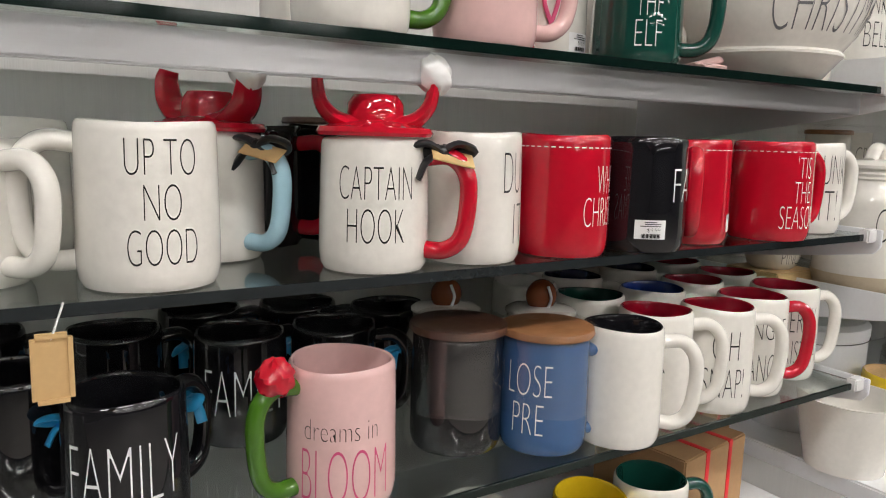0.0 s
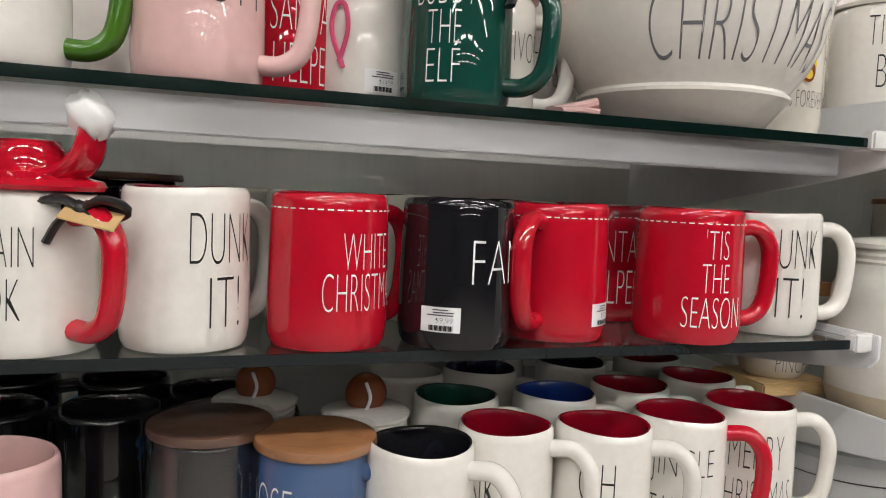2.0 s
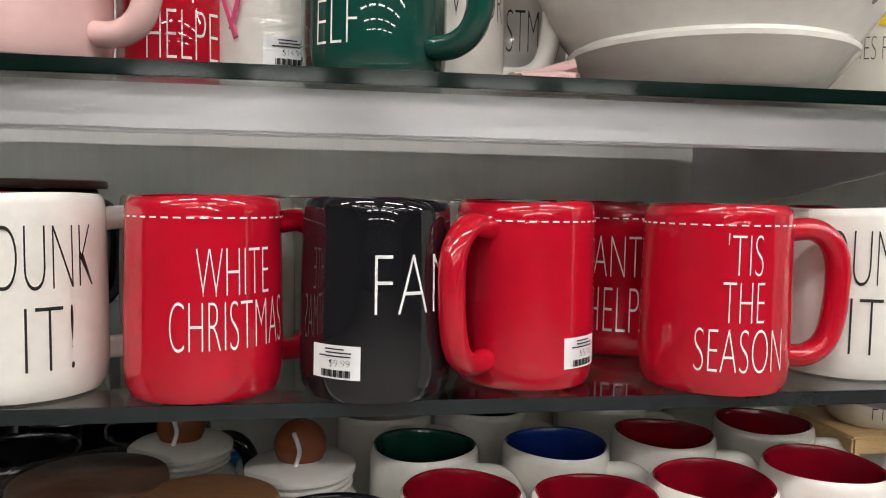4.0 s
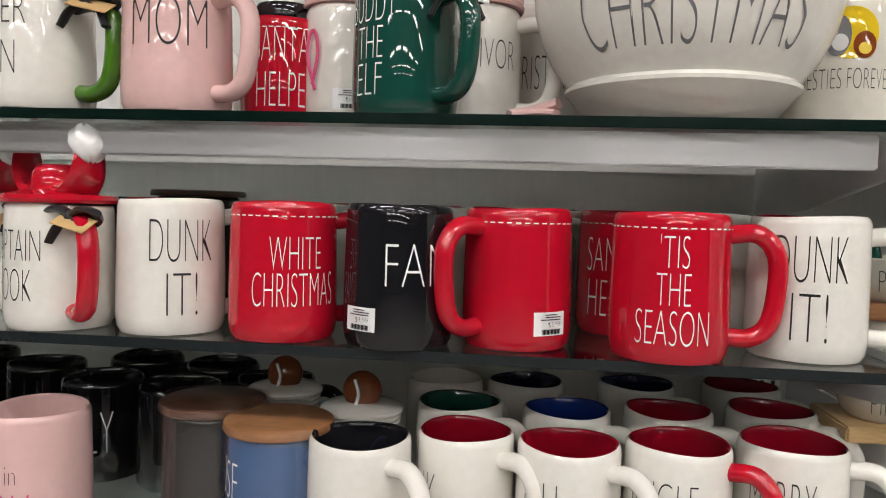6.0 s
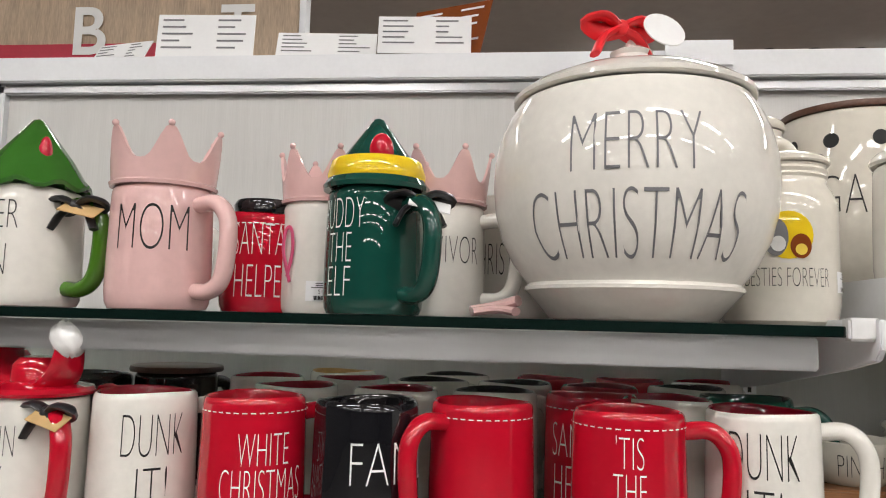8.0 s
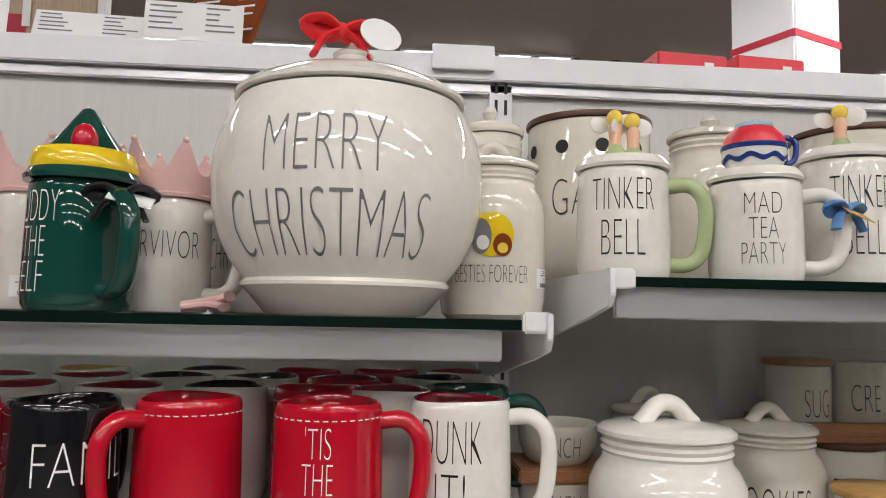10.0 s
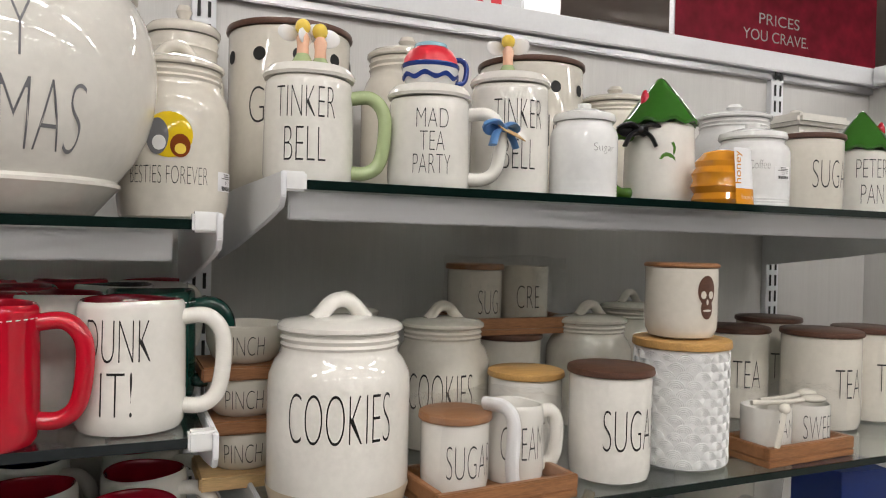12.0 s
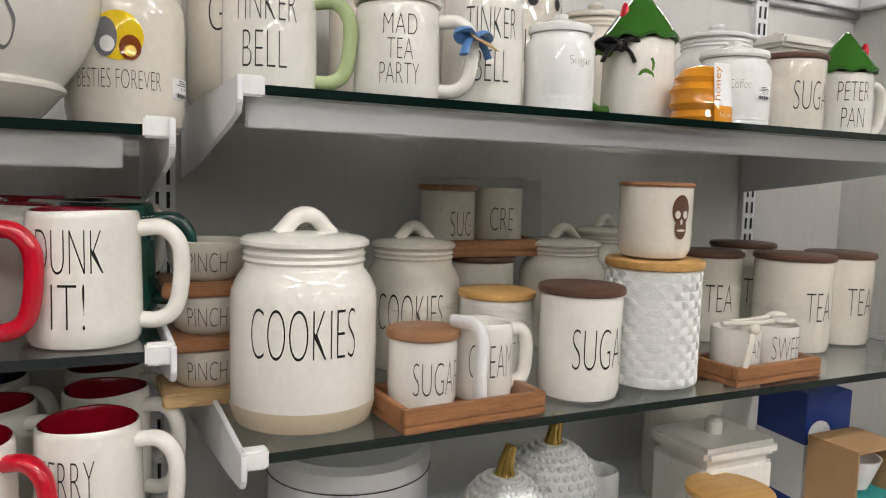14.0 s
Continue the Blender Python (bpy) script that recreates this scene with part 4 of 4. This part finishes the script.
def film(x0, x1, y0, y1, z0, z1):
    """Crumpled clear wrapping round a set."""
    f = thing("film_wrap", (x0 + x1) / 2, (y0 + y1) / 2, z0, "crumpled clear plastic film round a cup set", "wrapping", "film wraps")
    bm = box(-(x1 - x0) / 2, -(y1 - y0) / 2, 0, (x1 - x0) / 2, (y1 - y0) / 2, z1 - z0)
    bmesh.ops.subdivide_edges(bm, edges=list(bm.edges), cuts=7, use_grid_fill=True)
    for v in bm.verts:
        k = v.co.z / (z1 - z0)
        n = noise.noise_vector(v.co * 45)
        v.co += Vector((n.x, n.y, 0)) * 0.004 * k
        v.co.x *= 1 - 0.06 * k
        v.co.z += 0.008 * n.z * k
    bmesh.ops.delete(bm, geom=[fc for fc in bm.faces if fc.normal.z < -0.9], context="FACES")
    p = part("film", bm, FILM, f)
    p.visible_shadow = False


tray(2.000, 0.405, 2.165, 0.505, ZB2, WOOD, "warm brown wooden tray holding a sugar and cream set", 4)
ZT = ZB2 + 0.0082
crock(2.048, 0.462, ZT, 0.036, 0.072, WOOD, "small cream sugar cup with a wooden lid on a tray", [("SUGAR", 0.018, 0.034, 0.056)], -84, WHITE, "tray cups")
mug(2.123, 0.470, ZT, "small cream jug lettered CREAM on a tray", WHITE, r=0.033, h=0.082, angle=-5, lines=[("CREAM", 0.026, 0.036, 0.052)], at=-98, name="cream_jug", group="tray cups", loop=0.02)
film(2.008, 2.158, 0.414, 0.500, ZT + 0.001, ZT + 0.094)
sp = thing("white_cloth_tie", 2.092, 0.425, ZT + 0.001, "white cloth tie hanging between the cups", "cloth")
part("tie", tube([(-0.012, 0.03, 0.086), (-0.002, 0.006, 0.086), (0.004, -0.002, 0.070), (0.003, -0.002, 0.030), (0.006, 0, 0.0075)], 0.0068, 1.3, 12), PAPER, sp)
crock(2.190, 0.560, ZB2, 0.045, 0.100, BAMBOO, "white crock with a pale bamboo lid", [("Coffee", 0.05, 0.02, 0.05)], -70, WHITE)
crock(2.245, 0.462, ZB2, 0.047, 0.118, DARKWOOD, "white crock lettered SUGAR with a tilted dark lid", [("SUGAR", 0.038, 0.046, 0.078)], -88, WHITE)

# scalloped canister: raised nested arcs
wv = thing("scalloped_canister", 2.365, 0.480, ZB2, "white canister embossed with wave scallops under a bamboo lid", "canister")
WR, WH = 0.056, 0.142
part("body", lathe([(0, 0.001), (WR * 0.9, 0), (WR * 0.98, 0.003), (WR, 0.010), (WR, WH - 0.003), (WR * 0.98, WH), (0, WH)], 64), BRIGHT, wv)
arcs = bmesh.new()
cols, rows = 17, 13
for rw in range(rows):
    for cl in range(cols):
        for rad_k in (0.0099, 0.0075, 0.0051, 0.0027):
            pts = []
            for i in range(9):
                th = math.pi * (0.02 + 0.96 * i / 8)
                pts.append((2 * math.pi * (cl + 0.5 * (rw % 2)) / cols + rad_k * math.cos(th) / WR, 0.005 + rw * 0.01035 + rad_k * math.sin(th)))
            line = []
            for a, z in pts:
                line.append([arcs.verts.new(((WR + o) * math.cos(a), (WR + o) * math.sin(a), z + dzz)) for o, dzz in ((-0.0004, -0.0010), (0.0017, 0), (-0.0004, 0.0010))])
            for p, q in zip(line, line[1:]):
                for i in range(2):
                    arcs.faces.new((p[i], q[i], q[i + 1], p[i + 1]))
bmesh.ops.recalc_face_normals(arcs, faces=arcs.faces)
tagged(part("scallop_relief", arcs, BRIGHT, wv, "raised wave pattern", False), kind="stuff")
part("lid", lathe(rim_lid(WR, WH + 0.001, 0.010, 0.003), 56), BAMBOO, wv, "thick round bamboo lid")
ZS = ZB2 + WH + 0.0115
sk = thing("skull_canister", 2.362, 0.480, ZS, "cream canister printed with a dark skull standing on the scalloped one", "canister")
part("body", lathe([(0, 0.001), (0.030, 0), (0.038, 0.003), (0.0425, 0.012), (0.0435, 0.025), (0.0435, 0.086), (0, 0.086)], 56), CREAM, sk)
part("lid", lathe(rim_lid(0.0435, 0.087, 0.005, 0.001), 48), WOOD, sk, "thin wooden lid")
rs = lambda z: 0.0437
s = part("skull_print", spot(rs, -90, 0.060, 0.0125, 0.018), DARKWOOD, sk, "dark brown skull print")
part("jaw_print", spot(rs, -90, 0.039, 0.0085, 0.013, 0.0009), DARKWOOD, s)
for a, zc, hw, hz in ((-97, 0.055, 0.0036, 0.0046), (-83, 0.055, 0.0036, 0.0046), (-90, 0.0465, 0.0016, 0.0034), (-90, 0.0365, 0.0062, 0.0014)):
    part("eye_gap", spot(rs, a, zc, hw, hz, 0.0014), CREAM, s)

for x, y, r, hh, at in [(2.252, 0.720, 0.049, 0.125, -108), (2.630, 0.655, 0.053, 0.132, -112), (2.705, 0.555, 0.056, 0.136, -98), (2.822, 0.565, 0.050, 0.136, -102), (2.755, 0.700, 0.052, 0.140, -108), (2.60, 0.775, 0.05, 0.142, -108)]:
    crock(x, y, ZB2, r, hh, DARKWOOD, "tall cream crock lettered TEA with a dark wooden lid", [("TEA", 0.050, 0.042, 0.044)], at, group="tea crocks")
crock(2.862, 0.465, ZB2, 0.036, 0.105, BAMBOO, "white ribbed crock with a bamboo lid", (), 0, BRIGHT)
tray(2.158, 0.68, 2.346, 0.79, ZB2 + 0.1345, WOOD, "brown wooden tray stacked on the crocks behind")
crock(2.203, 0.735, ZB2 + 0.143, 0.040, 0.082, WOOD, "small cream sugar cup with a wooden lid in film", [("SUG", 0.020, 0.034, 0.034)], -85, CREAM, "tray cups")
crock(2.287, 0.735, ZB2 + 0.143, 0.036, 0.088, None, "small cream jug in film", [("CRE", 0.026, 0.034, 0.034)], -110, CREAM, "tray cups")
film(2.168, 2.336, 0.690, 0.780, ZB2 + 0.1435, ZB2 + 0.244)
tray(2.440, 0.415, 2.600, 0.495, ZB2, WOOD, "brown wooden tray holding two small cups", 3)
crock(2.487, 0.458, ZT, 0.031, 0.056, None, "small white cup lettered JAM on a tray", [("JAM", 0.014, 0.030, 0.028)], -88, WHITE, "tray cups")
crock(2.556, 0.458, ZT, 0.031, 0.056, None, "small white cup lettered SWEET on a tray", [("SWEET", 0.014, 0.030, 0.048)], -98, WHITE, "tray cups")
for x0, y0, turn in ((2.512, 0.452, -8), (2.534, 0.472, 6)):
    s = thing("spoon", x0, y0, ZT + 0.0563, "cream ceramic spoon lying across the small cups", "spoon", "spoons", turn)
    part("bowl", blob(0.046, 0, 0.0062, 0.018, 0.012, 0.0055), CREAM, s)
    part("shaft", tube([(-0.050, 0, 0.0042), (0.0, 0, 0.0036), (0.036, 0, 0.0058)], 0.0034), CREAM, s)
rb = thing("gift_ribbon", 2.462, 0.418, ZT + 0.001, "cream printed ribbon tied round a wrapped cup set", "ribbon")
part("band", tube([(0.012, 0.0, 0.058), (0.006, -0.003, 0.046), (0.0, -0.004, 0.028), (-0.006, -0.004, 0.006)], 0.0052, 0.3, 10), CREAM, rb)
part("knot", blob(0.012, 0, 0.060, 0.008, 0.006, 0.007), CREAM, rb)
film(2.448, 2.594, 0.424, 0.490, ZT + 0.001, ZT + 0.076)

# stack of bowls on wooden boards
for i, z in enumerate((0.0, 0.057, 0.114)):
    t = thing("wooden_board", 1.853, 0.600, ZB2 + z, "wooden board under a small bowl", "board", "stacked boards")
    part("plank", box(-0.050, -0.045, 0, 0.050, 0.045, 0.015, 0.002), PINE if i == 0 else WOOD, t)
    bw = thing("small_bowl", 1.853, 0.600, ZB2 + z + 0.0153, "small white bowl lettered PINCH on a wooden board", "bowl", "stacked bowls")
    part("body", lathe([(0, 0.001), (0.030, 0), (0.036, 0.006), (0.041, 0.020), (0.043, 0.040), (0.041, 0.0412), (0.039, 0.038), (0.034, 0.010), (0, 0.005)], 40), CREAM, bw)
    part("lettering", wrapped([("PINCH", 0.010, 0.020, 0.040)], lambda z: 0.0405 + (z - 0.02) * 0.1, -98), INK, bw)

# ---- lower shelves: boxes, tins and crockery ----
ZA4, ZB3 = 0.9302, 0.9702
for x, y, w, hh in [(1.60, 0.56, 0.075, 0.125), (1.71, 0.66, 0.07, 0.135)]:
    bx = thing("cardboard_box", x, y, ZA4, "brown cardboard gift box with red stripes", "box", "cardboard boxes", 8)
    part("carton", box(-w, -0.07, 0, w, 0.07, hh, 0.002), CARD, bx)
    for sx in (-0.3, 0.45):
        part("stripe", box(sx * w - 0.004, -0.0708, 0.001, sx * w + 0.004, 0.0708, hh + 0.0008), REDRIB, bx, "red stripe", False)
mug(1.395, 0.50, ZA4, "yellow mug on the lower shelf", YELLOW, r=0.045, h=0.11, angle=-60)
mug(1.485, 0.49, ZA4, "white mug with a green interior", inside=GREEN, grip=GREEN, r=0.046, h=0.115, angle=-20)
for x, y in [(1.15, 0.52), (1.27, 0.55)]:
    mug(x, y, ZA4, "white mug lying low on the bottom shelf", r=0.046, h=0.10, angle=-40, group="lower mugs")
tin = thing("white_tin", 2.03, 0.64, ZB3, "large round white tin with a dark rim line", "tin")
part("body", lathe([(0, 0), (0.098, 0), (0.10, 0.004), (0.10, 0.155), (0, 0.155)], 56), ENAMEL, tin)
lid = part("lid", lathe([(0, 0.157), (0.101, 0.157), (0.102, 0.162), (0.102, 0.178), (0.094, 0.186), (0, 0.192)], 56), ENAMEL, tin)
part("rim_line", lathe([(0.1015, 0.1555), (0.1026, 0.156), (0.1015, 0.1567)], 56), SLOT, tin)
mug(2.03, 0.475, ZB3, "yellow mug with a pale interior", YELLOW, PINE, r=0.055, h=0.125, angle=-20)
fb = thing("food_bowl", 1.90, 0.48, ZB3, "white tapered bowl with pale lettering", "bowl")
part("body", lathe([(0, 0), (0.055, 0), (0.075, 0.11), (0.071, 0.11), (0.05, 0.01), (0, 0.01)], 40), WHITE, fb)


def pumpkin(x, y, r, z, h):
    p = thing("pumpkin_jar", x, y, z, "white studded pumpkin jar with a gold stem", "jar", "pumpkin jars")
    rad = lambda t: r * (0.62 + 0.42 * math.sin(math.pi * (0.06 + 0.60 * t)))
    part("body", lathe([(0, 0)] + [(rad(i / 12), h * 0.62 * i / 12) for i in range(13)], 40), BRIGHT, p)
    lid = part("lid", lathe([(r * 1.0 * math.cos(i / 8 * 1.45), h * 0.63 + h * 0.37 * math.sin(i / 8 * 1.57)) for i in range(9)] + [(0, h)], 40), BRIGHT, p)
    b = bmesh.new()
    for k in range(1, 8):
        for i in range(26):
            a = 2 * math.pi * (i + 0.5 * (k % 2)) / 26
            q = k / 8 * 1.4
            rr = r * math.cos(q)
            bmesh.ops.create_icosphere(b, subdivisions=1, radius=0.0054 * (0.5 + 0.5 * math.cos(q)), matrix=Matrix.Translation((rr * math.cos(a), rr * math.sin(a), h * 0.63 + h * 0.37 * math.sin(q * 1.08))))
    part("studs", b, BRIGHT, lid, "rows of small raised studs")
    b = bmesh.new()
    for k in range(4):
        for i in range(26):
            a = 2 * math.pi * (i + 0.5 * (k % 2)) / 26
            t = 0.94 - 0.09 * k
            bmesh.ops.create_icosphere(b, subdivisions=1, radius=0.0052, matrix=Matrix.Translation((rad(t) * math.cos(a), rad(t) * math.sin(a), h * 0.62 * t)))
    part("body_studs", b, BRIGHT, p, "rows of small raised studs")
    part("stem", tube([(0, 0, h * 0.985), (0.001, 0, h * 1.05), (0.004, 0, h * 1.13), (0.008, 0, h * 1.20)], 0.0085, 1, 12, 6, None, lambda t: 1.5 - 1.1 * t + 0.45 * t * t), GOLD, lid, "polished gold stem")


pumpkin(2.178, 0.505, 0.050, ZB3, 0.170)
pumpkin(2.283, 0.560, 0.057, ZB3, 0.176)
canister(2.10, 0.43, ZB3, 0.055, 0.13, "white lidded dish with a loop knob", mat=BRIGHT, turn=10)
crock(2.185, 0.415, ZB3, 0.04, 0.075, DARKWOOD, "small white crock with a dark lid", (), 0, WHITE)
for x, y in [(2.37, 0.47), (2.40, 0.62)]:
    mug(x, y, ZB3, "small white mug on the lower shelf", BRIGHT, r=0.036, h=0.10, angle=60, group="small mugs")
crock(2.62, 0.68, ZB3, 0.062, 0.205, DARKWOOD, "tall white crock with a dark lid", (), 0, CREAM)
sq = thing("square_canister", 2.535, 0.53, ZB3, "square white canister with a round knob", "canister")
part("body", box(-0.065, -0.055, 0, 0.065, 0.055, 0.145, 0.010), WHITE, sq)
lid = part("lid", box(-0.068, -0.058, 0.146, 0.068, 0.058, 0.168, 0.007), WHITE, sq)
part("knob", lathe([(0, 0.166), (0.012, 0.166), (0.012, 0.185), (0.008, 0.190), (0, 0.191)], 24), WHITE, lid)
crock(2.47, 0.435, ZB3, 0.052, 0.125, BAMBOO, "white crock with a grained round wooden lid", (), 0, WHITE)
bw = thing("white_bowl", 2.74, 0.74, ZB3 + 0.0, "white bowl full of dark cutlery at the back", "bowl")
part("body", lathe([(0, 0), (0.05, 0), (0.060, 0.02), (0.075, 0.17), (0.072, 0.17), (0.05, 0.02), (0, 0.015)], 40), WHITE, bw)
part("contents", blob(0, 0, 0.155, 0.066, 0.066, 0.016), CHARCOAL, bw)
gb = thing("gift_box", 2.77, 0.57, ZB3, "blue and white printed gift box", "box", "", -6)
part("carton", box(-0.045, -0.05, 0, 0.045, 0.05, 0.205, 0.001), BOXBLUE, gb)
part("label_panel", box(-0.0458, -0.0508, 0.035, 0.0458, 0.0508, 0.125, 0.0002), PAPER, gb, "white printed band round the box", False)
d = lathe([(0, 0), (0.022, 0), (0.022, 0.001), (0, 0.001)], 28)
d.transform(pose(-0.018, -0.0509, 0.140, 90, 0, 0))
part("round_label", d, PAPER, gb, "round white emblem")
ob = thing("open_box", 2.745, 0.46, ZB3, "kraft display box with white bowls inside", "box")
for nm, a in (("side", (-0.05, -0.04, 0, -0.047, 0.04, 0.15)), ("side", (0.047, -0.04, 0, 0.05, 0.04, 0.15)), ("back", (-0.0465, 0.037, 0, 0.0465, 0.04, 0.15)), ("top", (-0.05, -0.04, 0.1505, 0.05, 0.04, 0.154))):
    part(nm, box(*a), CARD, ob, "", False)
for z in (0.012, 0.085):
    part("bowl", lathe([(0, z), (0.02, z), (0.036, z + 0.045), (0.033, z + 0.045), (0, z + 0.008)], 28), BRIGHT, ob)
part("divider", box(-0.046, -0.036, 0.072, 0.046, 0.036, 0.078), TEAL, ob, "teal divider", False)

# ---- on top of the shelving, and beyond ----
ZR = 1.9002


def card(x, y, w, h, tilt, turn, mat, label, bars=5):
    c = thing("price_card", x, y, ZR, label, "card", "cards on the rail")
    M = pose(0, 0, h / 2, 0, 0, turn) @ pose(0, 0, 0, tilt, 0, 0)
    b = box(-w / 2, -0.0008, -h / 2, w / 2, 0.0008, h / 2)
    b.transform(M)
    part("sheet", b, mat, c, "", False)
    b = bmesh.new()
    rnd = random.Random(int(x * 1000))
    for i in range(bars):
        z = h * (0.38 - 0.75 * i / bars)
        box(-w * 0.45, -0.0016, z - h * 0.018, -w * 0.45 + w * rnd.uniform(0.15, 0.35), -0.0011, z + h * 0.018, 0, b)
        box(w * 0.12, -0.0016, z - h * 0.018, w * 0.12 + w * rnd.uniform(0.1, 0.32), -0.0011, z + h * 0.018, 0, b)
    b.transform(M)
    part("print", b, PAPER if mat is BROWN else GREYINK, c, "small unreadable print", False)


card(1.050, 0.865, 0.15, 0.075, -6, 3, PAPER, "white printed card standing on the rail")
card(0.905, 0.885, 0.10, 0.045, -30, -12, PAPER, "white printed card leaning on the rail")
card(1.237, 0.87, 0.15, 0.048, -20, 4, PAPER, "white printed card leaning on the rail")
card(1.388, 0.845, 0.135, 0.058, -8, 3, PAPER, "creased cream card on the rail")
card(1.415, 0.90, 0.13, 0.110, -25, -20, BROWN, "brown printed packet standing behind a card")
for i, x in enumerate((1.80, 1.865, 1.93, 1.995, 2.06)):
    b = thing("bottle", x + 0.03, 0.935, ZR - 0.012 + 0.0122, "dark bottle cap showing over the rail", "bottle", "bottles on the rail")
    part("cap", lathe([(0, 0), (0.013, 0), (0.0135, 0.003), (0.0135, 0.030), (0.011, 0.033), (0, 0.034)], 24), BLACK, b)
for x in (2.14, 2.27):
    b = thing("red_box", x, 0.96, ZR, "bright red carton lying on top of the shelving", "box", "red cartons", 6)
    part("carton", box(-0.06, -0.05, 0, 0.06, 0.05, 0.045, 0.002), BOXRED, b)
    part("emblem", box(0.02, -0.0508, 0.014, 0.036, -0.0502, 0.032), PAPER, b, "white emblem", False)
bs = thing("shelf_bracket_top", 1.77, 0.84, 1.862, "small white metal card holder on the rail", "holder")
part("plate", box(-0.045, -0.012, 0.012, 0.045, -0.004, 0.048, 0.001), ENAMEL, bs)

post = thing("column", 3.66, 3.25, 0, "white square column with a red band near the ceiling", "column", "", 25)
part("shaft", box(-0.18, -0.18, 0, 0.18, 0.18, 3.399, 0.01), ENAMEL, post)
part("band", box(-0.183, -0.183, 2.86, 0.183, 0.183, 2.895), POSTRED, post, "red painted band", False)


def board(x, y, z, w, h, turn, label, words, lower, mat):
    s = thing("hanging_sign", x, y, z, label, "sign", "hanging signs", turn)
    part("panel", box(-w / 2, 0, -h / 2, w / 2, 0.03, h / 2, 0.002), mat, s)
    part("lower_print", box(-w / 2 + 0.002, -0.003, -h / 2 + 0.002, w / 2 - 0.002, -0.0005, -h / 2 + lower), SIGNWOOD, s, "pale wood print", False)
    part("return_edge", box(-w / 2 - 0.006, -0.003, -h / 2, -w / 2 - 0.0005, 0.03, h / 2), ENAMEL, s, "white side edge", False)
    for i, (tx, px, hz, ww) in enumerate(words):
        b = letters(tx, hz, ww, 0.0)
        b.transform(pose(px, -0.005, -h * 0.11 - i * hz * 1.55, 90, 0, 0))
        part("lettering", b, WHITEINK, s)
    for sx in (-0.4, 0.4):
        part("wire", tube([(sx * w, 0.015, h / 2), (sx * w, 0.015, 3.39 - z)], 0.002, 1, 6), STEEL, s)


board(4.80, 2.5, 2.72, 1.40, 0.80, 0, "red hanging sign lettered PRICES YOU CRAVE.", [("PRICES", -0.03, 0.055, 0.28), ("YOU CRAVE.", -0.05, 0.055, 0.45)], 0.13, SIGNRED)
s = thing("aisle_sign", 0.38, 1.60, 2.29, "tan hanging sign with white block letters and dark script", "sign")
part("panel", box(-0.65, 0, -0.25, 0.58, 0.03, 0.30, 0.002), SIGNWOOD, s)
part("edge", box(0.583, -0.004, -0.25, 0.60, 0.034, 0.30), ENAMEL, s, "white frame edge", False)
part("red_strip", box(-0.64, -0.004, -0.17, 0.42, -0.0005, -0.07), POSTRED, s, "red strip", False)
for tx, px, hz, ww, z, mt in (("B", 0.02, 0.13, 0.09, -0.10, WHITEINK), ("T", 0.42, 0.13, 0.09, -0.10, WHITEINK)):
    b = letters(tx, hz, ww, -0.015)
    b.transform(pose(px, -0.006, z, 90, 0, 0))
    part("lettering", b, mt, s)
part("script", tube([(-0.1, -0.004, 0.09), (-0.04, -0.004, 0.13), (0.0, -0.004, 0.08), (0.04, -0.004, 0.14), (0.09, -0.004, 0.08), (0.14, -0.004, 0.12), (0.18, -0.004, 0.06), (0.28, -0.004, 0.10)], 0.006, 1, 8), INK, s)
for sx in (-0.55, 0.5):
    part("wire", tube([(sx, 0.015, 0.3), (sx, 0.015, 1.10)], 0.002, 1, 6), STEEL, s)
